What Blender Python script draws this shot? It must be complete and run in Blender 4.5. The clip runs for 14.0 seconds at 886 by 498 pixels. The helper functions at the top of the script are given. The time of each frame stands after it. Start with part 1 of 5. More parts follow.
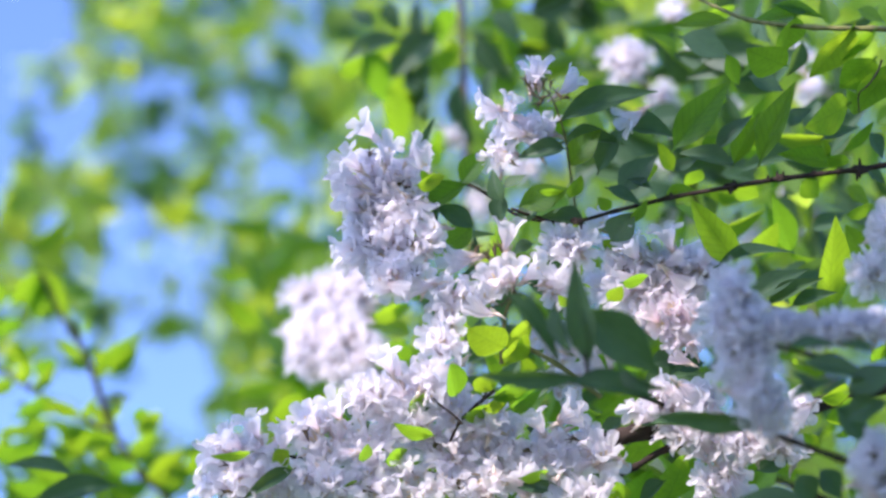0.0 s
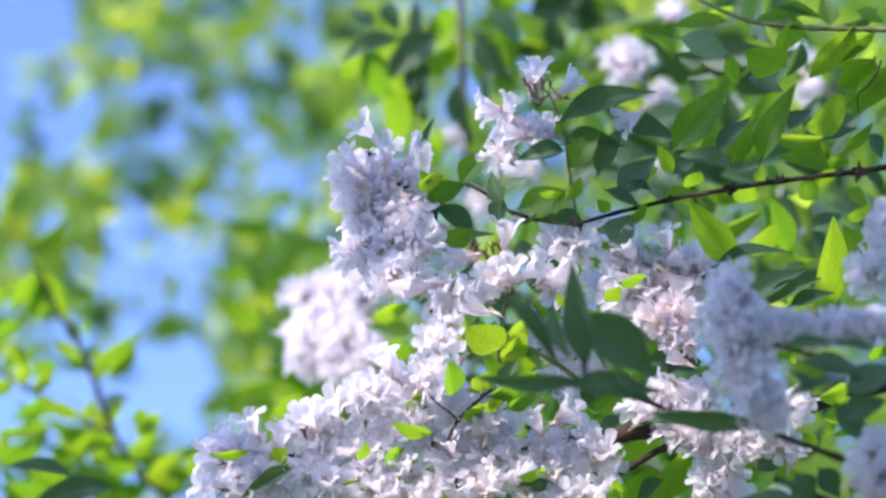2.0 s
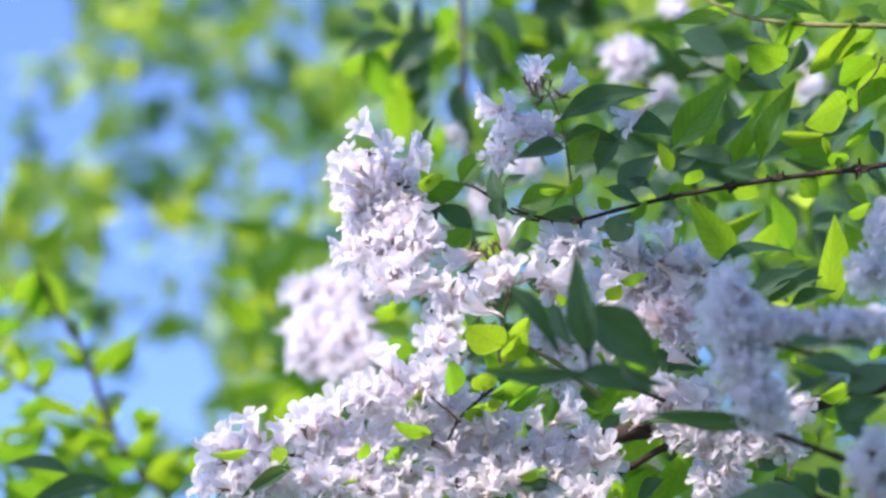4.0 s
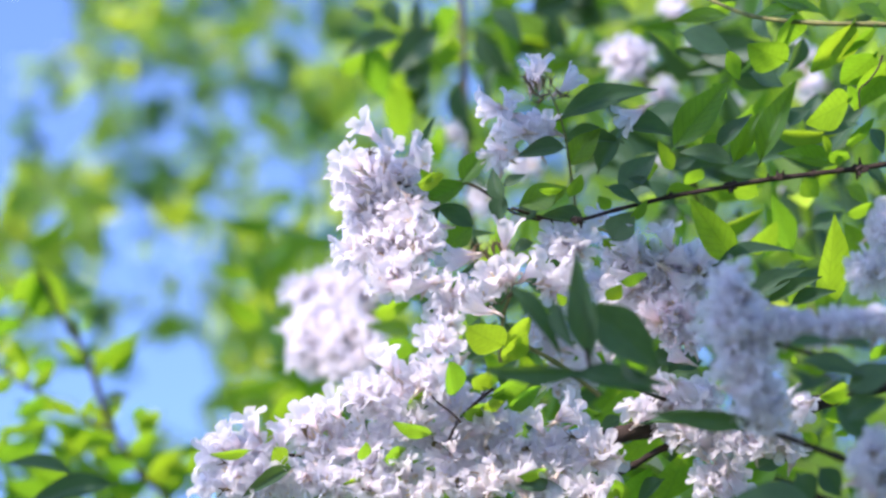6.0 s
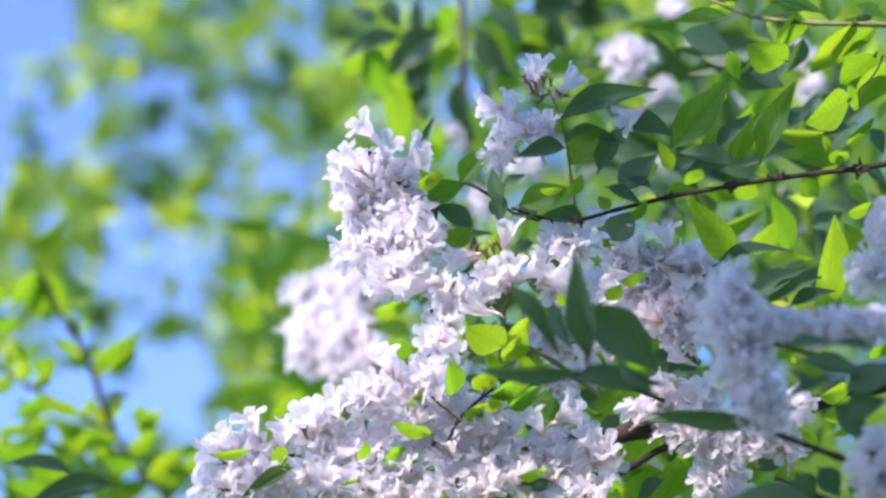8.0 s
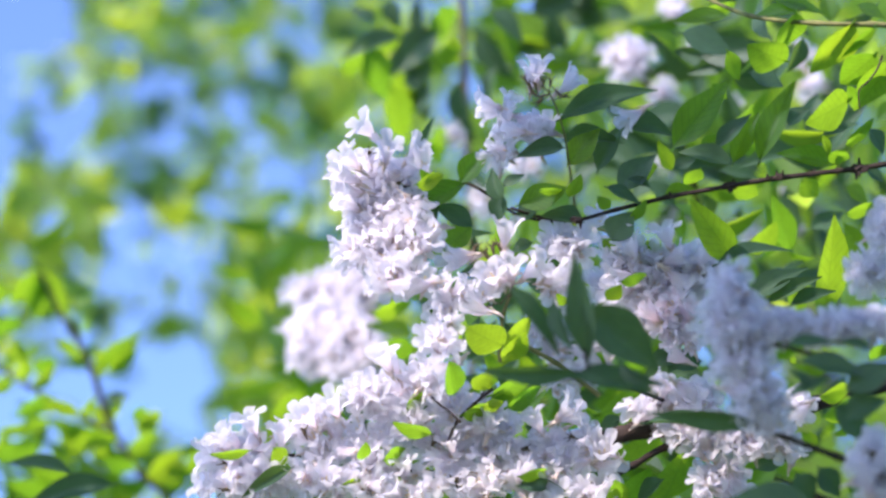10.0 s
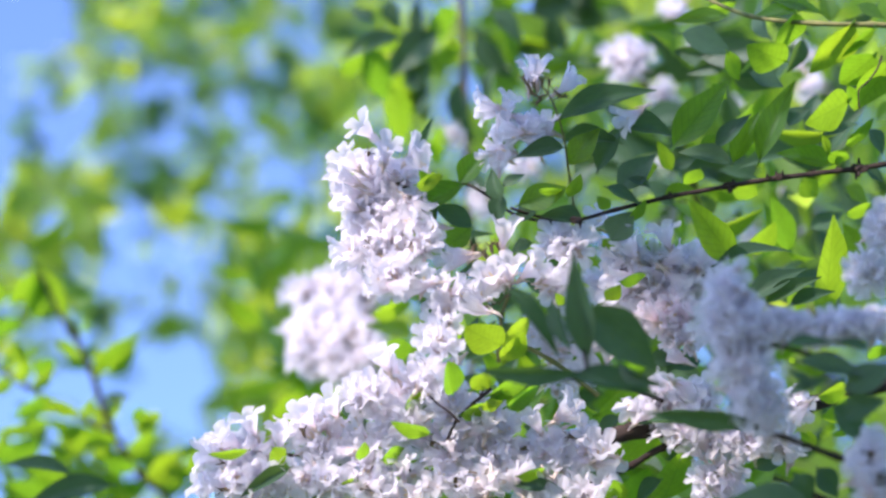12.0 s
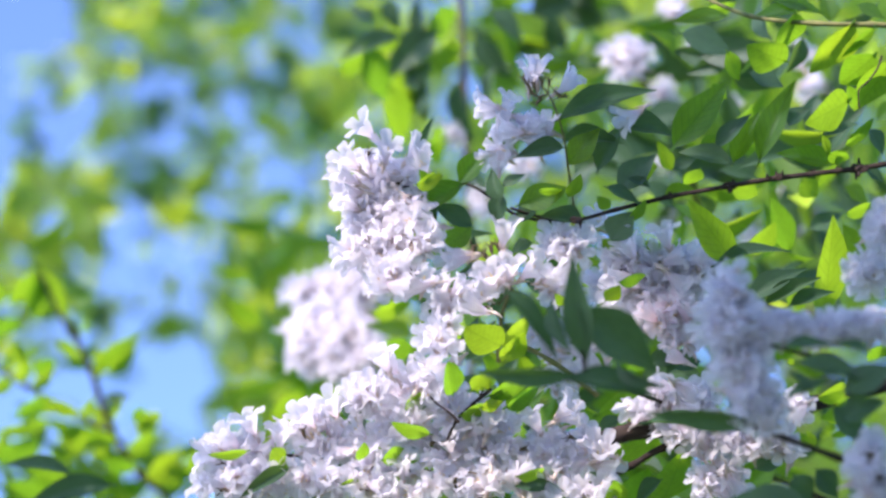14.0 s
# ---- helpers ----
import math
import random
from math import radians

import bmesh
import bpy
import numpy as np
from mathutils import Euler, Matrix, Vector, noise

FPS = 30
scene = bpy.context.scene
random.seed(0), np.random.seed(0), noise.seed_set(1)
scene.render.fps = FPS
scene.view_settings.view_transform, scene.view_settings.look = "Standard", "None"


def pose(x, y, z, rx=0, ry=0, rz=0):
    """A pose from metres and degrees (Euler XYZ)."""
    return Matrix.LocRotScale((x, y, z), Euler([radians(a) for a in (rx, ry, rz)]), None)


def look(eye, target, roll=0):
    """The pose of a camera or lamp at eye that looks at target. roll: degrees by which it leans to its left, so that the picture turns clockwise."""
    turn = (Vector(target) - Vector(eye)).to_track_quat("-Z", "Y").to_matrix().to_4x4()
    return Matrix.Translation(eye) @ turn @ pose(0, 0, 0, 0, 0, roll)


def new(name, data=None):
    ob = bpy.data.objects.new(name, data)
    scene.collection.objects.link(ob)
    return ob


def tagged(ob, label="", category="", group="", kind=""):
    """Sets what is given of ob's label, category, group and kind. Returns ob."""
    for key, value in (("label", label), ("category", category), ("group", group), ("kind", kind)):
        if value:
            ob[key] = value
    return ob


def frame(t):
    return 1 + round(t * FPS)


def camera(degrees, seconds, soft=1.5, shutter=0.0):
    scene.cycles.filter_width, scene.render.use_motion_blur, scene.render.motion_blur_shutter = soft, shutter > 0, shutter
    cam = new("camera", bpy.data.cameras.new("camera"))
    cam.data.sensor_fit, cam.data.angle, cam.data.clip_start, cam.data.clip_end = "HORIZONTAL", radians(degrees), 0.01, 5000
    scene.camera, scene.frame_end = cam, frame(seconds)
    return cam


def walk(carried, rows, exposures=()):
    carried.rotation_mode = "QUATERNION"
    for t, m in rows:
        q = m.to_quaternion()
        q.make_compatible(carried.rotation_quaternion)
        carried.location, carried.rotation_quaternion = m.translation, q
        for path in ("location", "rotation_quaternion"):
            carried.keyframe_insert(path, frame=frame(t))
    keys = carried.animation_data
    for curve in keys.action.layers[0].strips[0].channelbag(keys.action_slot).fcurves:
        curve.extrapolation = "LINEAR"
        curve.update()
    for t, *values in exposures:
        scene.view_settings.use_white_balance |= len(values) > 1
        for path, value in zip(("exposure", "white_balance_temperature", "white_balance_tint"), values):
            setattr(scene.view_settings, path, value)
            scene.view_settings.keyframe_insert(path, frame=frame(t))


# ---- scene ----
# A flowering bush seen from a fixed camera with a long lens, focused at 1.71 m and tilted 18 degrees up.
TILT, REACH = radians(18), 1.71
EYE = Vector((0, 0, 1.55))
AHEAD = Vector((0, math.cos(TILT), math.sin(TILT)))
RIGHT = Vector((1, 0, 0))
UP = Vector((0, -math.sin(TILT), math.cos(TILT)))
HEART = EYE + AHEAD * REACH      # the middle of the bush's front, from which its parts are laid out

cam = camera(16, 14.0, soft=2.62, shutter=0.5)
cam.data.dof.use_dof = True
cam.data.dof.focus_distance = 1.71
cam.data.dof.aperture_fstop = 6.4
walk(cam, [(0, look(EYE, HEART)), (14.0, look(EYE, HEART))], exposures=[(0, 1.42, 6340, 28), (14.0, 1.42, 6340, 28)])

# ---- daylight ----
SUN_WAY = Vector((-0.60, -0.56, 0.57)).normalized()     # towards the sun
world = bpy.data.worlds.new("sky")
scene.world = world
world.use_nodes = True
sky = world.node_tree.nodes.new("ShaderNodeTexSky")
sky.sky_type, sky.sun_disc = "NISHITA", False
sky.sun_elevation = math.asin(SUN_WAY.z)
sky.sun_rotation = math.atan2(SUN_WAY.x, SUN_WAY.y)
sky.air_density, sky.dust_density, sky.ozone_density = 0.75, 0.7, 7.0
back = world.node_tree.nodes["Background"]
back.inputs["Strength"].default_value = 0.128
world.node_tree.links.new(sky.outputs[0], back.inputs[0])
sun = new("sun", bpy.data.lights.new("sun", "SUN"))
sun.data.energy, sun.data.angle, sun.data.color = 2.82, radians(0.53), (1.0, 0.92, 0.80)
sun.matrix_world = look(HEART + SUN_WAY * 20, HEART)


# ---- materials ----
def nodes_of(name):
    m = bpy.data.materials.new(name)
    m.use_nodes = True
    t = m.node_tree
    return m, t, t.nodes["Principled BSDF"], t.nodes["Material Output"]


def ramp(t, stops):
    r = t.nodes.new("ShaderNodeValToRGB")
    while len(r.color_ramp.elements) < len(stops):
        r.color_ramp.elements.new(0.5)
    for e, (p, c) in zip(r.color_ramp.elements, stops):
        e.position, e.color = p, (*c, 1)
    return r


def tinted(t, colour, amount, low, high):
    """colour times a shade between low and high, by amount."""
    s = t.nodes.new("ShaderNodeMapRange")
    s.inputs["To Min"].default_value, s.inputs["To Max"].default_value = low, high
    t.links.new(amount, s.inputs["Value"])
    m = t.nodes.new("ShaderNodeVectorMath")
    m.operation = "SCALE"
    t.links.new(colour, m.inputs[0])
    t.links.new(s.outputs[0], m.inputs["Scale"])
    return m.outputs[0]


def leaf_material(name, front, thin, through_share, island=False, rough=0.42, gloss=0.27):
    """A leaf: waxy green skin, light shining through it, pale midrib and side veins."""
    m, t, skin, out = nodes_of(name)
    where = t.nodes.new("ShaderNodeTexCoord")
    grain = t.nodes.new("ShaderNodeTexNoise")
    grain.inputs["Scale"].default_value, grain.inputs["Detail"].default_value = 6.0, 4.0
    t.links.new(where.outputs["Object"], grain.inputs["Vector"])
    if island:
        chance = t.nodes.new("ShaderNodeNewGeometry").outputs["Random Per Island"]
    else:
        chance = t.nodes.new("ShaderNodeObjectInfo").outputs["Random"]
    hue = ramp(t, [(0.0, tuple(c * 0.8 for c in front)), (0.55, front), (1.0, (front[0] * 1.25, front[1] * 1.15, front[2]))])
    t.links.new(chance, hue.inputs[0])
    body = tinted(t, hue.outputs[0], grain.outputs[0], 0.72, 1.28)
    glow = ramp(t, [(0.0, (thin[0] * 0.6, thin[1] * 0.85, thin[2])), (1.0, thin)])
    t.links.new(chance, glow.inputs[0])
    lit = tinted(t, glow.outputs[0], grain.outputs[0], 0.75, 1.2)
    if not island:
        split = t.nodes.new("ShaderNodeSeparateXYZ")
        t.links.new(where.outputs["Object"], split.inputs[0])
        side = t.nodes.new("ShaderNodeMath")
        side.operation = "ABSOLUTE"
        t.links.new(split.outputs["X"], side.inputs[0])
        slant = t.nodes.new("ShaderNodeMath")          # y - 0.55 |x|, so that the veins lean to the tip
        slant.operation = "MULTIPLY_ADD"
        slant.inputs[1].default_value = -0.55
        t.links.new(side.outputs[0], slant.inputs[0])
        t.links.new(split.outputs["Y"], slant.inputs[2])
        turn = t.nodes.new("ShaderNodeMath")
        turn.operation = "MULTIPLY"
        turn.inputs[1].default_value = 52
        t.links.new(slant.outputs[0], turn.inputs[0])
        wave = t.nodes.new("ShaderNodeMath")
        wave.operation = "SINE"
        t.links.new(turn.outputs[0], wave.inputs[0])
        vein = t.nodes.new("ShaderNodeMapRange")
        vein.inputs["From Min"].default_value, vein.inputs["From Max"].default_value = 0.72, 1.0
        t.links.new(wave.outputs[0], vein.inputs["Value"])
        rib = t.nodes.new("ShaderNodeMapRange")
        rib.inputs["From Min"].default_value, rib.inputs["From Max"].default_value = 0.035, 0.012
        t.links.new(side.outputs[0], rib.inputs["Value"])
        both = t.nodes.new("ShaderNodeMath")
        both.operation = "MAXIMUM"
        t.links.new(vein.outputs[0], both.inputs[0])
        t.links.new(rib.outputs[0], both.inputs[1])
        lit = tinted(t, lit, both.outputs[0], 1.0, 0.84)
        body = tinted(t, body, both.outputs[0], 1.0, 1.12)
        bump = t.nodes.new("ShaderNodeBump")
        bump.invert = True
        bump.inputs["Strength"].default_value, bump.inputs["Distance"].default_value = 0.2, 0.001
        t.links.new(both.outputs[0], bump.inputs["Height"])
        t.links.new(bump.outputs[0], skin.inputs["Normal"])
    t.links.new(body, skin.inputs["Base Color"])
    skin.inputs["Roughness"].default_value = rough
    skin.inputs["Specular IOR Level"].default_value = gloss
    clear = t.nodes.new("ShaderNodeBsdfTranslucent")
    t.links.new(lit, clear.inputs["Color"])
    mix = t.nodes.new("ShaderNodeMixShader")
    mix.inputs[0].default_value = through_share
    t.links.new(skin.outputs[0], mix.inputs[1])
    t.links.new(clear.outputs[0], mix.inputs[2])
    t.links.new(mix.outputs[0], out.inputs["Surface"])
    return m


def petal_material(name, foot, low, high_up, rim):
    """Thin white petals, flushed pink towards the tube, with faint streaks."""
    m, t, skin, out = nodes_of(name)
    where = t.nodes.new("ShaderNodeTexCoord")
    split = t.nodes.new("ShaderNodeSeparateXYZ")
    t.links.new(where.outputs["Object"], split.inputs[0])
    tube = ramp(t, [(0.0, foot), (0.30, low), (0.7, high_up), (1.0, rim)])
    high = t.nodes.new("ShaderNodeMapRange")
    high.inputs["From Max"].default_value = 0.0145
    t.links.new(split.outputs["Z"], high.inputs["Value"])
    t.links.new(high.outputs[0], tube.inputs[0])
    info = t.nodes.new("ShaderNodeObjectInfo")
    body = tinted(t, tube.outputs[0], info.outputs["Random"], 0.95, 1.01)
    grain = t.nodes.new("ShaderNodeTexNoise")
    grain.inputs["Scale"].default_value = 420
    t.links.new(where.outputs["Object"], grain.inputs["Vector"])
    body = tinted(t, body, grain.outputs[0], 0.94, 1.03)
    t.links.new(body, skin.inputs["Base Color"])
    skin.inputs["Roughness"].default_value = 0.55
    skin.inputs["Specular IOR Level"].default_value = 0.25
    bump = t.nodes.new("ShaderNodeBump")
    bump.inputs["Strength"].default_value, bump.inputs["Distance"].default_value = 0.2, 0.0005
    t.links.new(grain.outputs[0], bump.inputs["Height"])
    t.links.new(bump.outputs[0], skin.inputs["Normal"])
    clear = t.nodes.new("ShaderNodeBsdfTranslucent")
    t.links.new(body, clear.inputs["Color"])
    mix = t.nodes.new("ShaderNodeMixShader")
    mix.inputs[0].default_value = 0.68
    t.links.new(skin.outputs[0], mix.inputs[1])
    t.links.new(clear.outputs[0], mix.inputs[2])
    thin = t.nodes.new("ShaderNodeBsdfTransparent")   # lets some light straight on, added to lighten the shade between petals
    sheer = t.nodes.new("ShaderNodeMixShader")
    sheer.inputs[0].default_value = 0.17
    t.links.new(mix.outputs[0], sheer.inputs[1])
    t.links.new(thin.outputs[0], sheer.inputs[2])
    t.links.new(sheer.outputs[0], out.inputs["Surface"])
    return m


def rough_material(name, dark, light, scale, rough=0.8, deep=0.004, fine=4.0):
    m, t, skin, out = nodes_of(name)
    where = t.nodes.new("ShaderNodeTexCoord")
    grain = t.nodes.new("ShaderNodeTexNoise")
    grain.inputs["Scale"].default_value, grain.inputs["Detail"].default_value = scale, 6.0
    blot = t.nodes.new("ShaderNodeTexNoise")
    blot.inputs["Scale"].default_value = scale / fine
    for n in (grain, blot):
        t.links.new(where.outputs["Object"], n.inputs["Vector"])
    hue = ramp(t, [(0.3, dark), (0.7, light)])
    t.links.new(grain.outputs[0], hue.inputs[0])
    t.links.new(tinted(t, hue.outputs[0], blot.outputs[0], 0.65, 1.35), skin.inputs["Base Color"])
    skin.inputs["Roughness"].default_value = rough
    skin.inputs["Specular IOR Level"].default_value = 0.2
    bump = t.nodes.new("ShaderNodeBump")
    bump.inputs["Strength"].default_value, bump.inputs["Distance"].default_value = 0.6, deep
    t.links.new(grain.outputs[0], bump.inputs["Height"])
    t.links.new(bump.outputs[0], skin.inputs["Normal"])
    return m


LEAF = leaf_material("leaf", (0.036, 0.088, 0.045), (0.52, 0.83, 0.02), 0.54, rough=0.55)
# Same leaf as above, darker: shade is put into its colour.
SHADED_LEAF = leaf_material("shaded_leaf", (0.048, 0.102, 0.062), (0.24, 0.46, 0.05), 0.26, rough=0.5, gloss=0.36)
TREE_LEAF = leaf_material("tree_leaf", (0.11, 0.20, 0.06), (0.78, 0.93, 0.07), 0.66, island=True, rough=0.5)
# Darker tree leaf: the shade inside the crowns is put into this colour.
SHADED_TREE_LEAF = leaf_material("shaded_tree_leaf", (0.045, 0.125, 0.06), (0.20, 0.46, 0.08), 0.36, island=True, rough=0.5)
PETAL = petal_material("petal", (0.86, 0.72, 0.74), (0.92, 0.84, 0.895), (0.925, 0.906, 0.955), (0.935, 0.922, 0.955))
FADED_PETAL = petal_material("faded_petal", (0.82, 0.64, 0.64), (0.90, 0.76, 0.81), (0.94, 0.84, 0.89), (0.95, 0.88, 0.93))
CALYX = rough_material("calyx", (0.56, 0.50, 0.38), (0.70, 0.57, 0.52), 300, deep=0.0005)
SPENT = rough_material("spent_calyx", (0.07, 0.065, 0.03), (0.17, 0.13, 0.08), 300, deep=0.0005)
BARK = rough_material("twig_bark", (0.026, 0.020, 0.018), (0.065, 0.048, 0.040), 160, rough=0.95, deep=0.001)
GREEN_STEM = rough_material("green_stem", (0.13, 0.17, 0.05), (0.27, 0.25, 0.10), 200, deep=0.0005)
TRUNK = rough_material("tree_bark", (0.06, 0.05, 0.04), (0.17, 0.14, 0.11), 14, deep=0.02)
LAWN = rough_material("mown_grass", (0.04, 0.07, 0.025), (0.10, 0.14, 0.05), 60, rough=0.9, deep=0.01, fine=200)
WING = rough_material("wing", (0.64, 0.53, 0.34), (0.80, 0.70, 0.50), 90, rough=0.7, deep=0.0002)
WING_EDGE = rough_material("wing_edge", (0.05, 0.035, 0.025), (0.12, 0.08, 0.06), 120, rough=0.8, deep=0.0002)


# ---- building blocks ----
def spot(u, v, w):
    """A place in the bush: centimetres to the right, up and towards the camera from its heart."""
    return HEART + (RIGHT * u + UP * v - AHEAD * w) / 100


def way(u, v, w):
    return RIGHT * u + UP * v - AHEAD * w


def mesh_of(name, verts, faces, mats, slots=None, smooth=True):
    me = bpy.data.meshes.new(name)
    me.from_pydata([tuple(v) for v in verts], [], faces)
    for m in mats:
        me.materials.append(m)
    if slots is not None:
        me.polygons.foreach_set("material_index", slots)
    me.polygons.foreach_set("use_smooth", [smooth] * len(me.polygons))
    me.update()
    return me


def tube_data(path, radii, sides=8, knots=()):
    """Vertices and faces of a tapered, slightly knotty tube along a path."""
    verts, faces = [], []
    n = len(path)
    for i, p in enumerate(path):
        ahead = (path[min(i + 1, n - 1)] - path[max(i - 1, 0)]).normalized()
        side = ahead.cross(Vector((0.31, 0.17, 0.93))).normalized()
        over = ahead.cross(side)
        for k in range(sides):
            a = 2 * math.pi * k / sides
            verts.append(p + (side * math.cos(a) + over * math.sin(a)) * radii[i])
    for i in range(n - 1):
        for k in range(sides):
            j = (k + 1) % sides
            faces.append((i * sides + k, i * sides + j, (i + 1) * sides + j, (i + 1) * sides + k))
    faces.append(tuple(range(sides))[::-1])
    faces.append(tuple((n - 1) * sides + k for k in range(sides)))
    return verts, faces


def bent(points, steps=5):
    """A smooth way through the points (Catmull-Rom)."""
    p = [points[0]] + list(points) + [points[-1]]
    out = []
    for i in range(1, len(p) - 2):
        for s in range(steps):
            f = s / steps
            a, b, c, d = p[i - 1], p[i], p[i + 1], p[i + 2]
            out.append(0.5 * ((2 * b) + (c - a) * f + (2 * a - 5 * b + 4 * c - d) * f * f + (3 * b - a - 3 * c + d) * f ** 3))
    return out + [points[-1]]


def leaf_mesh(widest, fold, curl, sway_by, point, material=None):
    """A leaf of length 1 along y and width 1 along x: rounded at the stalk, drawn out to a point, folded along the midrib and arched."""
    verts, faces, rows, half = [], [], 12, 3
    for i in range(rows + 1):
        y = i / rows
        if y < widest:
            f = math.sin(math.pi / 2 * y / widest) ** 0.8
        else:
            f = max(0.0, 1 - ((y - widest) / (1 - widest)) ** 1.45) ** point
        f = max(f, 0.03) * 0.5
        for k in range(-half, half + 1):
            s = k / half
            ripple = 0.006 * math.sin(9 * y + 2 * s) * abs(s)
            verts.append((s * f + sway_by * math.sin(math.pi * y) * 0.3, y - 0.03 * abs(s) * (1 - y),
                          fold * abs(s) * f - curl * y * y + ripple))
    w = 2 * half + 1
    for i in range(rows):
        for k in range(w - 1):
            a = i * w + k
            faces.append((a, a + 1, a + w + 1, a + w))
    stem = len(verts)                       # a short stalk below the blade
    for y, r in ((-0.10, 0.010), (0.04, 0.014)):
        for x, z in ((-r, -r), (r, -r), (r, r), (-r, r)):
            verts.append((x * 2, y, z - 0.008))
    for k in range(4):
        j = (k + 1) % 4
        faces.append((stem + k, stem + j, stem + 4 + j, stem + 4 + k))
    return mesh_of("leaf", verts, faces, [material or LEAF])


SHAPES = {
    "o": [(0.40, 0.30, 0.16, 0.1, 0.95), (0.36, 0.42, 0.24, -0.15, 0.9), (0.42, 0.2, 0.10, 0.05, 1.05)],
    "l": [(0.42, 0.35, 0.22, 0.12, 1.1), (0.45, 0.25, 0.30, -0.1, 1.2)],
    "f": [(0.40, 0.6, 0.18, 0.0, 1.0)],
    "g": [(0.40, 0.08, 0.06, 0.05, 0.95), (0.44, 0.12, 0.10, -0.08, 0.85)],
    "r": [(0.48, 0.15, 0.12, 0.1, 0.6), (0.45, 0.30, 0.05, -0.1, 0.55)],
}
LEAVES = {}                                   # small letters: the lighter lit leaves; capitals: copies with shade put into their colour
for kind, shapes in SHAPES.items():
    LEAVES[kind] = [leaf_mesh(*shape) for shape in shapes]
    LEAVES[kind.upper()] = [leaf_mesh(*shape, SHADED_LEAF) for shape in shapes]


def flower_mesh(seed, length, lobe, spread, petal=None):
    """A two-lipped bell flower along z: slender tube, swelling throat and five ruffled lobes, in a bristly calyx on a short stalk."""
    rnd = random.Random(seed)
    verts, faces, slots = [], [], []
    turns = 40
    bow = Vector((rnd.uniform(-1, 1), rnd.uniform(-1, 1), 0)) * 0.0012
    rings = [(0.0, 0.0010), (0.20, 0.0013), (0.42, 0.0024), (0.62, 0.0036), (0.82, 0.0047), (1.0, 0.0050)]
    lobes = []                                # length, first and last bend away from the flower's axis, twist
    for k in range(5):
        upper = k in (0, 4)
        lobes.append((lobe * rnd.uniform(0.85, 1.12) * (0.92 if upper else 1.08), rnd.uniform(12, 30) + (8 if upper else 0),
                      spread * rnd.uniform(0.75, 1.2) + (25 if upper else -8), rnd.uniform(-0.25, 0.25)))
    for z, r in rings:
        for k in range(turns):
            a = 2 * math.pi * k / turns
            pinch = 1 + 0.09 * math.cos(5 * a) * z
            verts.append(Vector((r * pinch * math.cos(a), r * pinch * math.sin(a), z * length)) + bow * math.sin(math.pi * z))
    steps = 5
    for s in range(1, steps + 1):
        f = s / steps
        for k in range(turns):
            a = 2 * math.pi * k / turns
            number = int(((a + math.pi / 5) % (2 * math.pi)) / (2 * math.pi / 5)) % 5
            mid = number * 2 * math.pi / 5
            off = (a - mid + math.pi) % (2 * math.pi) - math.pi
            q = min(1.0, abs(off) / (math.pi / 5))
            long, bend, end, twist = lobes[number]
            go = long * f * (0.07 + 0.93 * max(0.0, 1 - q ** 2.8) ** 0.5)
            lean = radians(bend + (end - bend) * f * 0.55)
            b = mid + off * (1 + 0.12 * f * (1 - q)) + twist * f * 0.3
            ruffle = 0.0008 * f * f * math.sin(off * 9 + seed + number * 2)
            r = 0.0050 * (1 + 0.09 * math.cos(5 * a)) + go * math.sin(lean) + ruffle * math.cos(lean)
            verts.append(Vector((r * math.cos(b), r * math.sin(b), length + go * math.cos(lean) - ruffle * math.sin(lean) + 0.0009 * twist * f * off)))
    total = len(rings) + steps
    for i in range(total - 1):
        for k in range(turns):
            j = (k + 1) % turns
            faces.append((i * turns + k, i * turns + j, (i + 1) * turns + j, (i + 1) * turns + k))
            slots.append(0)

    def add(vs, fs, slot):
        n = len(verts)
        verts.extend(vs)
        faces.extend(tuple(i + n for i in f) for f in fs)
        slots.extend([slot] * len(fs))

    stalk = [Vector((0, 0.001, -0.0065)), Vector((0.0004, 0.0004, -0.0048)), Vector((0, 0, -0.0036)), Vector((0, 0, -0.0015)), Vector((0, 0, 0.0012))]
    add(*tube_data(stalk, [0.0005, 0.0005, 0.0009, 0.0014, 0.0012], 6), 1)
    for k in range(5):                      # narrow bristly sepals
        a = 2 * math.pi * k / 5 + 0.3
        ray = Vector((math.cos(a), math.sin(a), 0))
        add(*tube_data([ray * 0.001, ray * 0.0022 + Vector((0, 0, 0.0018)), ray * 0.0032 + Vector((0, 0, 0.0040))], [0.0005, 0.0004, 0.0001], 4), 1)
    for k in range(3):                      # stamens deep in the throat
        a = 2.1 * k + 0.4
        ray = Vector((math.cos(a), math.sin(a), 0)) * 0.0014
        add(*tube_data([ray + Vector((0, 0, length * 0.5)), ray * 1.2 + Vector((0, 0, length * 0.9))], [0.0002, 0.00035], 4), 2)
    return mesh_of("flower", verts, faces, [petal or PETAL, CALYX, STAMEN], slots)


STAMEN = rough_material("stamen", (0.75, 0.55, 0.18), (0.85, 0.70, 0.35), 400, deep=0.0002)
FLOWERS = [flower_mesh(1, 0.0126, 0.0062, 62), flower_mesh(2, 0.0134, 0.0057, 48), flower_mesh(3, 0.0120, 0.0064, 78), flower_mesh(4, 0.0138, 0.0054, 38),
           flower_mesh(5, 0.0128, 0.0060, 70), flower_mesh(6, 0.0122, 0.0066, 58), flower_mesh(7, 0.0132, 0.0053, 86)]
FADED = [flower_mesh(11, 0.0112, 0.0040, 22, FADED_PETAL), flower_mesh(12, 0.0120, 0.0036, 14, FADED_PETAL), flower_mesh(13, 0.0104, 0.0044, 34, FADED_PETAL)]


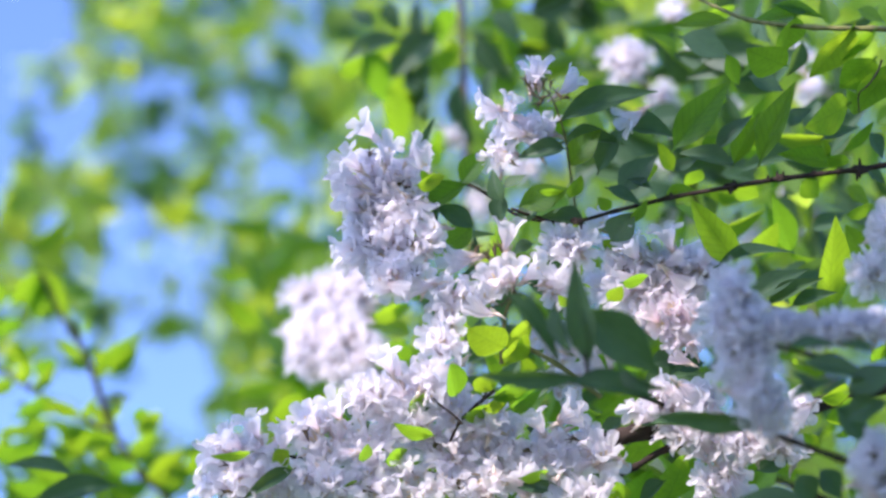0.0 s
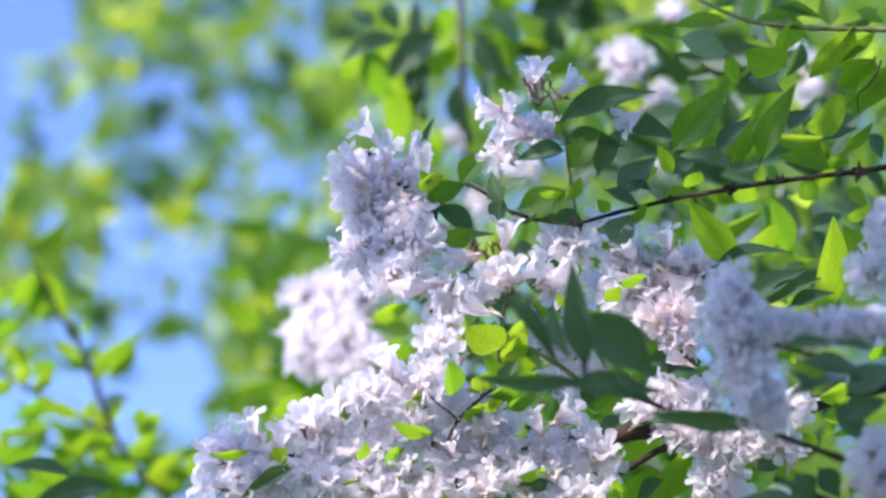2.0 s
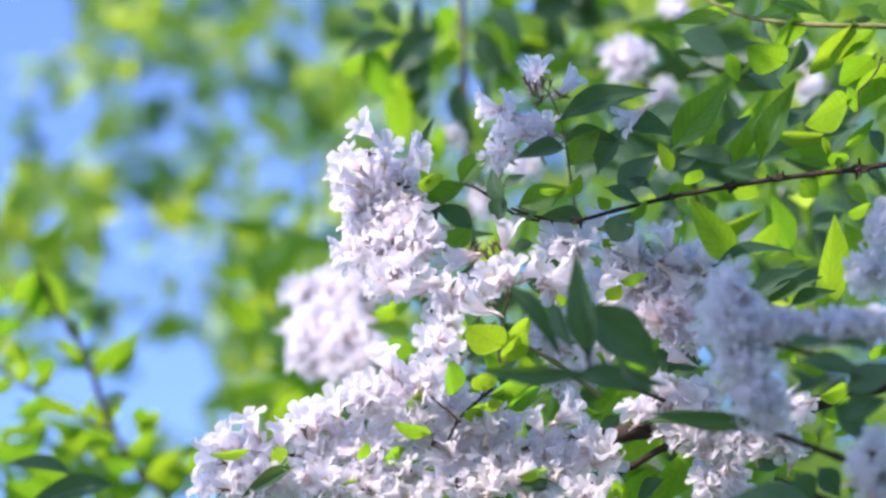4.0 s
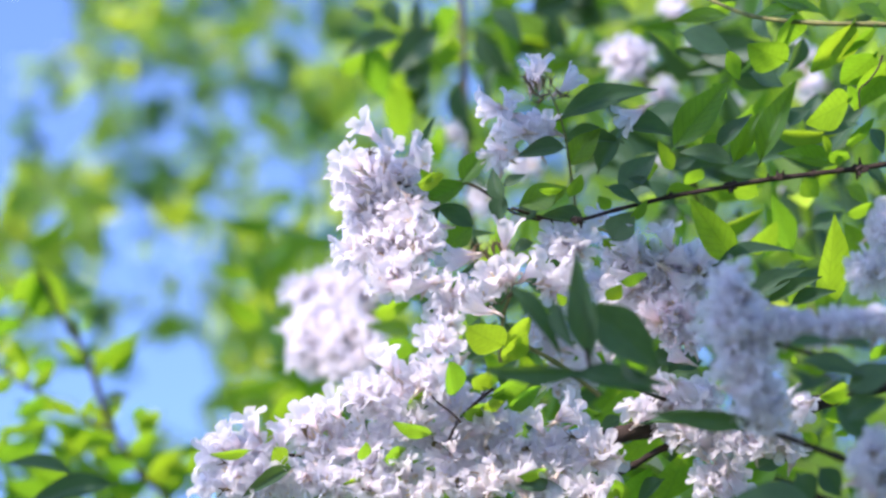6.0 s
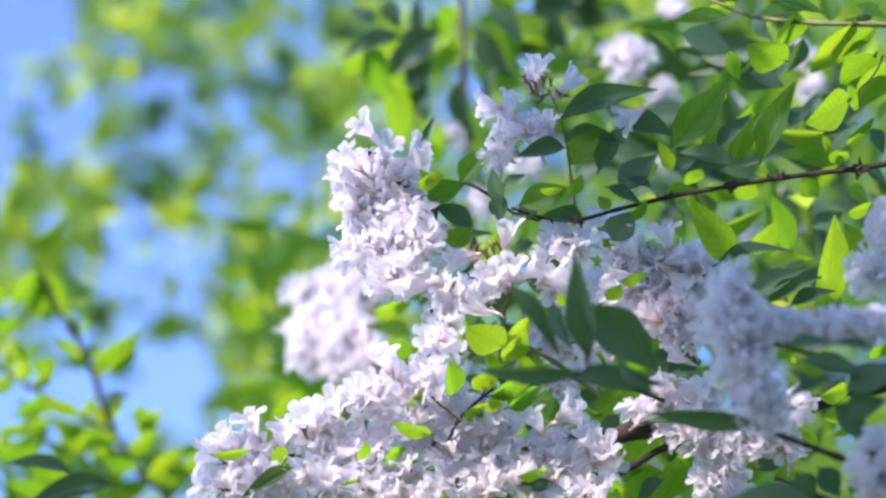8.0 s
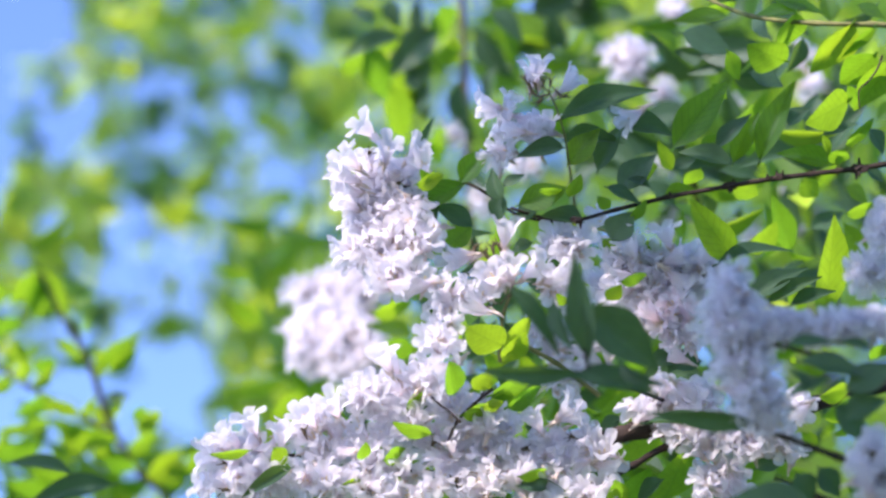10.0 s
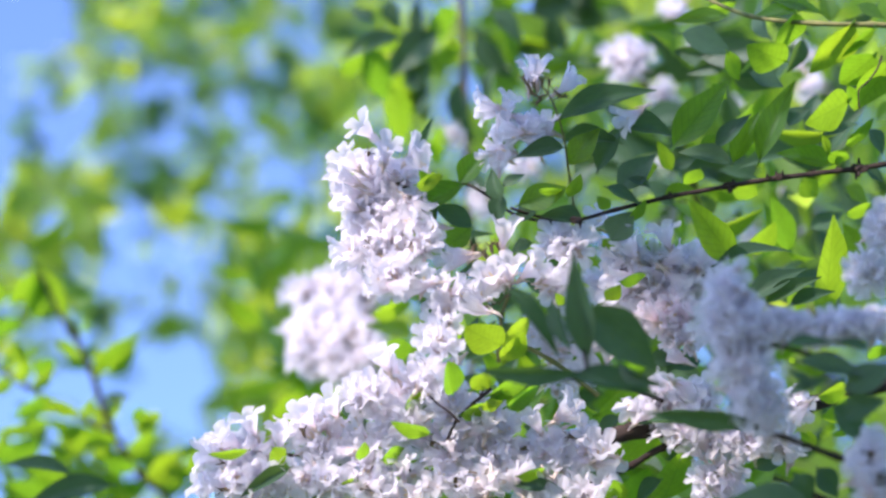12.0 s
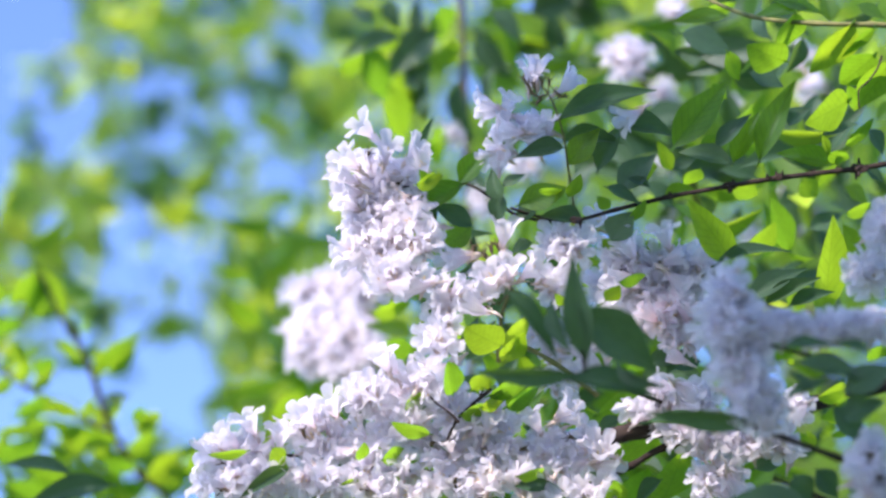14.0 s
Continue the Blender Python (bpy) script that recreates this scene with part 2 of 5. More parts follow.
def bud_mesh():
    """A spent calyx: bristly ovary with five spread sepals on a thin stalk."""
    verts, faces = tube_data([Vector((0, 0, -0.009)), Vector((0, 0.0006, -0.004)), Vector((0, 0, -0.001)), Vector((0, 0, 0.0012)), Vector((0, 0, 0.0022))],
                             [0.00035, 0.0004, 0.0011, 0.0013, 0.0005], 6)
    for k in range(5):
        a = 2 * math.pi * k / 5
        ray = Vector((math.cos(a), math.sin(a), 0))
        v, f = tube_data([ray * 0.0008 + Vector((0, 0, 0.0012)), ray * 0.0024 + Vector((0, 0, 0.0030)), ray * 0.0034 + Vector((0, 0, 0.0048))], [0.0004, 0.0003, 0.0001], 4)
        n = len(verts)
        verts += v
        faces += [tuple(i + n for i in q) for q in f]
    return mesh_of("bud", verts, faces, [SPENT])


BUD = bud_mesh()
luck = random.Random(11)


def part(name, me, parent, m=None, label=""):
    ob = new(name, me)
    ob.parent = parent
    if m is not None:
        ob.matrix_basis = m
    return tagged(ob, label) if label else ob


def thing(name, base, label, category, group="", kind=""):
    ob = new(name)
    ob.location = base
    ob.empty_display_size = 0.1
    return tagged(ob, label, category, group, kind)


def branch(bush, points, thick, thin, material=None, label="", knots=True, name="branch"):
    """A woody shoot through points (u, v, w); its origin lies at its root."""
    path = bent([spot(*p) for p in points], 6)
    n = len(path)
    radii = []
    for i in range(n):
        r = thick + (thin - thick) * i / max(1, n - 1)
        radii.append(r * (1.28 if knots and i % 6 == 0 else 1.0) * (0.94 + 0.12 * luck.random()))
    root = path[0].copy()
    verts, faces = tube_data([p - root for p in path], radii, 8)
    ob = part(name, mesh_of(name, verts, faces, [material or BARK]), bush, Matrix.Translation(root - bush.location), label)
    ob["root"] = tuple(root)
    return ob


def leaf(on, u, v, w, du, dv, dw, width, roll, kind="o"):
    """A leaf on a shoot: its stalk's place, the way to its tip and its width in centimetres; roll turns its face from the camera."""
    base, axis = spot(u, v, w), way(du, dv, dw) / 100
    long = axis.length
    y = axis.normalized()
    z = (-AHEAD - y * (-AHEAD).dot(y)).normalized()
    z = Matrix.Rotation(radians(roll), 3, y) @ z
    x = y.cross(z)
    m = Matrix((x * width / 100, y * long, z * long)).transposed().to_4x4()
    m.translation = base - Vector(on["root"])
    return part("leaf", luck.choice(LEAVES[kind]), on, m)


def lit_leaf(on, u, v, w, du, dv, width, kind="g"):
    """A leaf in the lit green, tilted to glow towards the camera with its back to the sun; its width is what shows of
    it.
    """
    best = None
    for tilt in (-0.9, -0.6, -0.3, 0.0, 0.3, 0.6, 0.9):
        y = way(du, dv, tilt * math.hypot(du, dv)).normalized()
        front = (-AHEAD - y * (-AHEAD).dot(y)).normalized()
        for roll in range(-54, 55, 9):
            z = Matrix.Rotation(radians(roll), 3, y) @ front
            facing = z.dot(-AHEAD)
            if facing < 0.6:
                continue
            worth = -min(0.0, z.dot(SUN_WAY)) + 0.6 * facing
            if best is None or worth > best[0]:
                best = worth, tilt, roll, facing
    _, tilt, roll, facing = best
    seen = math.cos(radians(roll))
    return leaf(on, u, v, w, du, dv, tilt * math.hypot(du, dv), width / max(0.5, seen), roll, kind)


def flower_at(on, base, axis, size, me=None, name="flower"):
    z = axis.normalized()
    x = z.orthogonal().normalized()
    x = Matrix.Rotation(luck.uniform(0, 6.28), 3, z) @ x
    y = z.cross(x)
    m = Matrix((x * size, y * size, z * size)).transposed().to_4x4()
    m.translation = base - Vector(on["root"])
    return part(name, me or luck.choice(FLOWERS), on, m)


def flower(on, u, v, w, du, dv, dw, size=1.0):
    """A single flower: the foot of its tube and the way out of its mouth."""
    return flower_at(on, spot(u, v, w), way(du, dv, dw), size)


def bud(on, u, v, w, du, dv, dw, size=1.0):
    return flower_at(on, spot(u, v, w), way(du, dv, dw), size, BUD, "bud")


def corymb(on, u, v, w, ru, rv, n, lean=0.0, size=1.0, kinds=None):
    """A rounded head of flowers that open outwards from its middle, loosest at its rim; n sets how crowded it is."""
    middle = spot(u, v, w)
    rw = 0.5 * (ru + rv) / 2
    turn = luck.uniform(0, 6.28)
    n = round(n * 1.35)
    for i in range(n):
        c = 1 - 1.35 * (i + 0.5) / n                  # from the front round to past the side
        a = turn + i * 2.39996
        s = math.sqrt(max(0.0, 1 - c * c))
        x, y = s * math.cos(a), s * math.sin(a)
        mouth = middle + way((x + luck.gauss(0, 0.2)) * ru, (y + luck.gauss(0, 0.2)) * rv, (c + luck.gauss(0, 0.3)) * rw + 0.2 * x * ru - 0.3 * y * rv) / 100
        axis = way(x * 0.8 + luck.gauss(0, 0.38) + lean - 0.30, y * 0.55 + luck.gauss(0, 0.32) + 0.30, c * 0.40 + 0.30 + luck.gauss(0, 0.26))
        grown = size * luck.uniform(0.78, 1.02)
        flower_at(on, mouth - axis.normalized() * 0.0152 * grown, axis, grown, luck.choice(kinds or FLOWERS))
    for i in range(n // 9):                           # spent calyxes among them
        axis = way(luck.gauss(0, 0.6), luck.gauss(0.4, 0.6), luck.uniform(0.1, 0.9))
        bud(on, u + luck.gauss(0, 0.4) * ru, v + luck.gauss(0, 0.4) * rv, w + rw * 0.55, axis.dot(RIGHT), axis.dot(UP), -axis.dot(AHEAD), 1.0)


def leafy(on, u, v, w, ru, rv, rw, n, long=4.6, seed=1, turned=0.0):
    """n leaves scattered along the side shoots of a branch, hanging at all angles; the share turned has its back to the sun."""
    rnd = random.Random(seed)
    for _ in range(n):
        a, l = rnd.uniform(0, 6.28), long * rnd.uniform(0.65, 1.15)
        d = (l * math.cos(a), l * math.sin(a) * 0.8, l * rnd.uniform(-0.5, 0.5))
        roll = rnd.uniform(-65, 65)
        young = rnd.random() < turned
        if young:
            y = way(*d).normalized()
            z = (-AHEAD - y * (-AHEAD).dot(y)).normalized()
            roll = min((-60, -45, -30, -15, 0, 15, 30, 45, 60), key=lambda r: abs((Matrix.Rotation(radians(r), 3, y) @ z).dot(SUN_WAY) + 0.6))
        # young picks the lit leaf green; others mostly take the darker shaded copy
        leaf(on, u + rnd.uniform(-1, 1) * ru, v + rnd.uniform(-1, 1) * rv, w + rnd.uniform(-1, 1) * rw, *d, l * rnd.uniform(0.42, 0.55), roll, rnd.choice("oolf" if young else "OOLFo"))


def knot(on, u, v, w, size):
    """A knobbly spur of old bud scales on a twig."""
    bm = bmesh.new()
    bmesh.ops.create_icosphere(bm, subdivisions=2, radius=size / 100)
    for p in bm.verts:
        p.co *= 0.75 + 0.5 * noise.noise(p.co * 900 + Vector((u, v, 0)))
        p.co.x *= 1.7
    for k in range(5):
        a = luck.uniform(0, 6.28)
        m = Matrix.Translation((luck.uniform(-0.8, 0.8) * size / 100, 0, 0)) @ Matrix.Rotation(a, 4, "X") @ Matrix.Translation((0, 0, size / 100))
        bmesh.ops.create_cone(bm, segments=5, radius1=size / 260, radius2=size / 900, depth=size / 70, matrix=m)
    me = bpy.data.meshes.new("knot")
    bm.to_mesh(me)
    bm.free()
    me.materials.append(BARK)
    part("knot", me, on, Matrix.Translation(spot(u, v, w) - Vector(on["root"])))


def shade_leaves(on, u, v, w, ru, rv, n, seed, rise=75):
    """Unseen leaves added between the sun and a place lower down to shade it, rise centimetres above it."""
    m = SUN_WAY * rise
    leafy(on, u + m.dot(RIGHT), v + m.dot(UP), w - m.dot(AHEAD), max(0.5, ru - 1.2), max(0.5, rv - 1.2), (ru + rv) / 2, round(n * 1.6), 3.0, seed)


# ---- ground and trees ----
ground = new("ground", mesh_of("ground", [(-900, -900, 0), (900, -900, 0), (900, 900, 0), (-900, 900, 0)], [(0, 1, 2, 3)], [LAWN]))
tagged(ground, "mown green grass under the bush and trees", "ground", kind="structure")


def clump_leaves(centres, seed, long, material=None):
    """Leaves of a crown, in clumps (place, radius, count), as one mesh of small pointed blades."""
    rnd = np.random.RandomState(seed)
    verts, faces = [], []
    for c, r, n in centres:
        for _ in range(n):
            p = np.array(c) + rnd.normal(0, 0.66, 3) * r
            y = rnd.normal(0, 1, 3) + np.array((0, 0, -0.25))
            y /= np.linalg.norm(y)
            z = np.cross(y, rnd.normal(0, 1, 3))
            z /= np.linalg.norm(z)
            x = np.cross(y, z)
            l = long * rnd.uniform(0.7, 1.2)
            wd = l * rnd.uniform(0.24, 0.30)
            k = len(verts)
            verts += [p, p + y * l * 0.35 + x * wd + z * l * 0.05, p + y * l - z * l * 0.12, p + y * l * 0.35 - x * wd + z * l * 0.05,
                      p + y * l * 0.45 - z * 0.01, p + y * l * 0.72 + x * wd * 0.7, p + y * l * 0.72 - x * wd * 0.7]
            faces += [(k, k + 1, k + 4), (k, k + 4, k + 3), (k + 1, k + 5, k + 4), (k + 4, k + 5, k + 2), (k + 4, k + 2, k + 6), (k + 3, k + 4, k + 6)]
    return mesh_of("crown", verts, faces, [material or TREE_LEAF])


def foliage(bush, places, seed):
    """The leafy mass of a bush below and beside its blossom, as one mesh of single leaves."""
    me = clump_leaves([(Vector(p) - bush.location, r, n) for p, r, n in places], seed, 0.045)
    me.name = "foliage"
    me.materials.clear()
    me.materials.append(TREE_LEAF)
    tagged(part("foliage", me, bush), kind="stuff")


def in_view_box(p, spare=0.0):
    """Whether a place lies in a box about the camera's view of the crowns, kept free of fill and limbs."""
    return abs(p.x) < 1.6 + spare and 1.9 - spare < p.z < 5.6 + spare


def tree(base, height, spread, clumps, label, seed, long=0.072, full=60, leaves=None):
    """A broad-leaved tree: tapered trunk, limbs to its clumps, and a crown of single leaves."""
    rnd = random.Random(seed)
    base = Vector(base)
    t = thing("tree", base, label, "tree", "background trees")
    top = Vector((rnd.uniform(-0.3, 0.3), rnd.uniform(-0.3, 0.3), height * 0.8))
    path = bent([Vector((0, 0, -0.05)), Vector((0.08, 0.05, height * 0.3)), top * 0.7, top], 5)
    part("trunk", mesh_of("trunk", *tube_data(path, [0.16 * (1 - 0.85 * i / (len(path) - 1)) for i in range(len(path))], 12), [TRUNK]), t)
    places = [(Vector(c) - base, r, n) for c, r, n in clumps]
    fill = []
    tries = 0
    while len(fill) < full and tries < 2000:
        tries += 1
        d = Vector((rnd.gauss(0, 1), rnd.gauss(0, 1), rnd.gauss(0, 1))).normalized() * rnd.uniform(0.5, 1.0)
        p = Vector((d.x * spread, d.y * spread, height * 0.68 + d.z * height * 0.36))
        if in_view_box(base + p, 0.3):
            continue                          # fill stays out of view; the clumps there are placed to fit the camera
        fill.append((p, 0.5, 70))
    for c, r, n in rnd.sample(fill, min(14, len(fill))):
        fork = path[rnd.randrange(len(path) // 2, len(path) - 1)]
        bow = (fork + c) / 2 + Vector((0, 0, -0.12))
        limb = bent([fork, bow, c], 5)
        if any(in_view_box(base + p) for p in limb):
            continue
        part("limb", mesh_of("limb", *tube_data(limb, [0.045 * (1 - 0.8 * i / (len(limb) - 1)) for i in range(len(limb))], 8), [TRUNK]), t)
    tagged(part("crown", clump_leaves(places + fill, seed, long, leaves), t), kind="stuff")
    return t


# the crowns behind the bush
def afar(u, v, d):
    """A place d metres ahead that lies behind the spot u, v of the bush's front (centimetres)."""
    return EYE + (AHEAD + RIGHT * (u / 171) + UP * (v / 171)) * d


def boughs(spots, near, far, full, seed):
    """Leafy twig ends between near and far metres away, at spots (u, v, radius); full sets how crowded their leaves are."""
    rnd = random.Random(seed)
    out = []
    for u, v, r in spots:
        d = rnd.uniform(near, far)
        size = r / 171 * d
        out.append((afar(u, v, d), size * 0.8, max(5, round(full * (size / 0.05) ** 2))))
    return out


def thin_crown(u0, u1, v0, v1, near, far, n, holes, seed):
    """The thin outer crown: small sprays of few leaves, with holes (u, v, radius) where the sky shows."""
    rnd = random.Random(seed)
    out = []
    while len(out) < n:
        u, v = rnd.uniform(u0, u1), rnd.uniform(v0, v1)
        if any(math.hypot(u - a, v - b) < r for a, b, r in holes) and rnd.random() < 0.93:
            continue
        out.append((afar(u, v, rnd.uniform(near, far)), 0.04, 3))
    return out


SKY_HOLES = [(-22.8, 11.7, 3.37), (-23.1, 3.4, 2.02), (-21.3, 7.1, 1.84), (-19.4, 6.9, 1.38), (-16.4, 0.5, 2.61), (-14.2, -0.1, 1.53), (-10.2, 6.6, 1.35), (-9.6, 10.1, 1.23), (-14.8, 7.7, 1.38), (-13.0, 7.4, 1.04), (-11.8, 3.1, 1.35), (-14.8, -6.7, 3.68), (-17.9, -7.6, 2.45), (-20.4, -7.6, 1.84), (-17.0, -3.8, 1.35), (-8.7, 4.3, 0.92), (-8.7, 12.6, 1.04), (-6.6, 12.0, 0.61), (-18.8, 5.7, 0.80), (-14.2, 5.4, 0.80), (-6.6, 5.2, 0.74)]
UPPER_BOUGHS = [(-16.7, 13.1, 1.17), (-14.2, 12.8, 0.80), (-17.1, 11.4, 0.80), (-19.0, 9.8, 0.86), (-21.1, 9.6, 0.67), (-17.4, 6.6, 0.74), (-11.8, 11.7, 0.61), (-11.2, 10.6, 0.61), (-13.3, 9.5, 0.55), (-10.2, 13.3, 0.80), (-5.9, 10.5, 0.80), (-7.6, 9.1, 0.49), (-5.6, 7.2, 1.23), (-8.1, 6.5, 0.74), (-11.9, 5.5, 0.80), (-3.8, 9.5, 1.04), (-4.4, 12.3, 0.92), (-2.9, 11.7, 0.92)]
LOWER_BOUGHS = [(-23.1, -3.2, 1.10), (-23.6, -5.2, 0.80), (-22.2, -6.1, 0.80), (-22.2, -0.4, 0.74), (-19.1, 4.3, 1.04), (-19.7, 1.9, 1.41), (-23.4, 1.3, 1.17), (-21.6, 2.8, 0.74), (-23.4, -0.4, 0.98), (-13.8, 2.9, 0.74), (-14.5, 2.3, 0.55), (-10.5, 0.3, 1.29), (-9.3, -0.7, 1.10), (-7.2, 0.0, 0.80), (-7.3, 2.4, 0.55), (-14.8, -3.4, 0.43), (-12.2, -3.0, 0.61), (-10.2, -3.0, 1.10), (-8.6, -1.8, 1.23), (-10.5, -5.5, 0.92), (-9.2, -6.7, 1.29), (-11.0, -8.1, 1.04), (-7.9, -7.9, 1.29), (-4.7, 4.3, 1.23)]
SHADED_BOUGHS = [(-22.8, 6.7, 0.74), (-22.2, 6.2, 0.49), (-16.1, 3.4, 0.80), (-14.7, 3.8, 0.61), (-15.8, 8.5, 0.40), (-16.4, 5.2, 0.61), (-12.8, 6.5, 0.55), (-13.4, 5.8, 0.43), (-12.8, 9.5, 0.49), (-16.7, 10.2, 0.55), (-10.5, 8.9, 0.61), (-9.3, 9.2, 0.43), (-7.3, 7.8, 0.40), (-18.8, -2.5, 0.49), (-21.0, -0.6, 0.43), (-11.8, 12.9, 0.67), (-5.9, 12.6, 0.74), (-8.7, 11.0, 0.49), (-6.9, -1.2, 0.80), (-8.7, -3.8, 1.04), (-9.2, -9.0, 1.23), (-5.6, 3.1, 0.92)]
tree((-1.9, 6.9, 0), 6.5, 2.4, boughs(UPPER_BOUGHS, 5.2, 6.2, 24, 2) + boughs(LOWER_BOUGHS, 4.5, 5.0, 26, 3) + thin_crown(-22, -2, -14, 15, 5.6, 7.0, 165, SKY_HOLES, 6), "green broad-leaved tree with sunlit gaps in its crown", 4, full=16)
tree((0.9, 7.4, 0), 6.5, 2.2, thin_crown(-5.5, 26, -15, 15, 4.8, 6.6, 460, [], 7) + thin_crown(7, 26, 3, 15, 5.0, 6.6, 240, [], 11), "dense green broad-leaved tree behind the bush", 9, full=26)
# Added tree whose dark leaf colour stands for shaded patches in the crowns.
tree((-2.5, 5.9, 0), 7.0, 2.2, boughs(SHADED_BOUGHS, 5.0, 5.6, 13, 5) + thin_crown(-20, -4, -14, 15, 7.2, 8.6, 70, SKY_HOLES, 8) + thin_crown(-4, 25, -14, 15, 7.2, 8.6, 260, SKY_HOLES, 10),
     "tall tree added with dark blue-green leaves for the shaded patches of the crowns", 14, full=12, leaves=SHADED_TREE_LEAF)

# the bush further back
rear_bush = thing("beauty_bush", (-0.1, 3.41, 0), "pale pink flowering bush, out of focus behind, leafy arching shoots", "bush", "beauty bushes")
rear_stem = branch(rear_bush, [(-10, -254.7, -105), (-4, -120, -95), (-2, -60, -80), (1, -25, -72), (2.4, -13, -74)], 0.012, 0.006, label="grey-brown upright stem", name="stem")
rear_shoot = branch(rear_bush, [(2.03, -12.3, -75), (2.38, -3.48, -75), (1.94, 6.22, -75), (1.68, 13.7, -75), (1.37, 21.2, -75)], 0.0027, 0.0022, TRUNK, label="grey-brown shoot with a dark knot")
leaf(rear_shoot, -0.5, 15.9, -61, -3.49, -2.91, 0.5, 2.58, 15, "O")
leaf(rear_shoot, -3.16, 15.6, -61, -4.66, -1.33, 0, 1.83, 35, "O")
lit_leaf(rear_shoot, -3.79, 11.7, -59, 1.24, -4.29, 2.27, "g")
lit_leaf(rear_shoot, -5.66, 14.8, -61, 1.83, -3.91, 2.34, "g")
lit_leaf(rear_shoot, -3.58, 13.4, -67, 1.02, -4.35, 2.35, "g")
lit_leaf(rear_shoot, -7.92, 13.8, -69, 2.58, 0.86, 1.75, "g")
lit_leaf(rear_shoot, -3.58, 16.7, -67, -1.71, -2.13, 2.17, "g")
leaf(rear_shoot, 1.29, 12.1, -61, 0.46, -4.37, 0, 1.83, 40, "O")
lit_leaf(rear_shoot, -0.17, 17.9, -61, 0.21, -2.5, 2.12, "g")
lit_leaf(rear_shoot, 0.67, 15.4, -61, -0.42, -2.08, 1.69, "g")
leaf(rear_shoot, -1.83, 18.3, -61, 0.21, -3.33, 0, 1.66, 50, "O")
leaf(rear_shoot, -3.91, 18.3, -61, 0.42, -2.08, 0, 1.66, 30, "O")
leaf(rear_shoot, -5.16, 16.7, -61, -1.66, 1.25, 0, 1.25, 30, "O")
leaf(rear_shoot, -1, 13.8, -61, -1.04, -2.08, 0, 1.5, 30, "O")
leaf(rear_shoot, 2.74, 15.8, -61, 2.08, -3.74, 0, 2.08, 50, "O")
leaf(rear_shoot, 3.99, 13.3, -61, -1.04, -3.33, 0, 1.66, 60, "O")
leaf(rear_shoot, 3.58, 17.5, -61, 2.5, -2.08, 0, 2.08, -40, "O")
leaf(rear_shoot, -1.83, 11.7, -61, -0.83, 2.08, 0, 1.25, -10, "O")
leaf(rear_shoot, -1, 11.3, -61, -0.83, -1.66, 0, 1.25, 60, "O")
lit_leaf(rear_shoot, 0.25, 7.94, -61, -1.46, -0.83, 2.54, "g")
lit_leaf(rear_shoot, -0.58, 6.7, -61, -1.25, 1.25, 1.36, "g")
leaf(rear_shoot, 2.33, 5.86, -61, 0.83, -2.5, 0, 1.83, 30, "O")
leafy(rear_shoot, 0.71, 16.8, -75, 4.85, 3.97, 8, 16, 4.6, 3, 0.45)
rear_white = branch(rear_bush, [(-1.02, -11.8, -65), (-3.52, -9.19, -63), (-5.99, -7.03, -61), (-7.59, -4.91, -59)], 0.003, 0.0015)
corymb(rear_white, -8.03, -3.27, -60, 2.53, 1.49, 36, -0.5, 1.3)
corymb(rear_white, -8.75, -6.09, -57, 2.2, 1.88, 36, -0.5, 1.3)
corymb(rear_white, -6.64, -7.25, -55, 1.86, 1.86, 27, -0.5, 1.3)
corymb(rear_white, -9.5, -6.5, -57, 1.4, 1.68, 22, -0.5, 1.3)
corymb(rear_white, -6.38, -2.44, -60, 1.08, 0.87, 11, -0.5, 1.3)
lit_leaf(rear_white, -4.39, -2.18, -35, 2.03, -0.74, 1.28, "g")
lit_leaf(rear_white, -4.58, -4.21, -35, 2.77, 0.55, 1.28, "g")
lit_leaf(rear_white, -3.1, -2.92, -35, 0, 1.11, 1.04, "g")
lit_leaf(rear_white, -2.36, -5.87, -35, -1.85, -1.85, 1.88, "g")
lit_leaf(rear_white, -5.7, -9.86, -50, -3.17, -0.79, 1.61, "g")
lit_leaf(rear_white, -10.1, -10.7, -60, -2.48, -2.07, 2.11, "g")
leafy(rear_white, -7.5, -11.8, -84, 6.86, 4.11, 6, 22, 5.4, 21, 1)
leafy(rear_white, -16.1, -8.97, -125, 4.78, 7.96, 8, 18, 5.4, 22, 1)
leafy(rear_white, -15.3, 2.21, -130, 3.78, 5.4, 8, 6, 5.4, 23, 1)
rear_top = branch(rear_bush, [(19.1, 2.56, -63), (17.2, 8.29, -59), (15, 11.5, -57), (12.7, 13.4, -54)], 0.003, 0.0015)
corymb(rear_top, 12.85, 13.6, -53, 1.2, 1.2, 17, -0.2, 0.95)
corymb(rear_top, 15.9, 11.2, -56, 0.8, 0.8, 5, 0, 0.9)
corymb(rear_top, 18.3, 14.9, -53, 0.4, 0.4, 3, 0, 1)
corymb(rear_top, 20.3, 10.1, -53, 0.4, 0.4, 2, 0, 1)
corymb(rear_top, 25.3, 14.1, -53, 0.48, 0.64, 3, 0, 1)
corymb(rear_top, 16.5, 17.3, -53, 0.8, 0.4, 4, 0, 1)
corymb(rear_top, 0.46, 8.57, -61, 0.91, 0.4, 4)
corymb(rear_top, 2.74, 3.78, -61, 0.4, 1.08, 5)
corymb(rear_top, 5.86, 6.07, -61, 1.25, 0.4, 4)
corymb(rear_top, 16.1, 6.28, -61, 0.4, 0.67, 3)
corymb(rear_top, 21.9, 5.45, -61, 0.4, 0.4, 2)
corymb(rear_top, 25.6, 4.62, -61, 0.4, 0.4, 2)
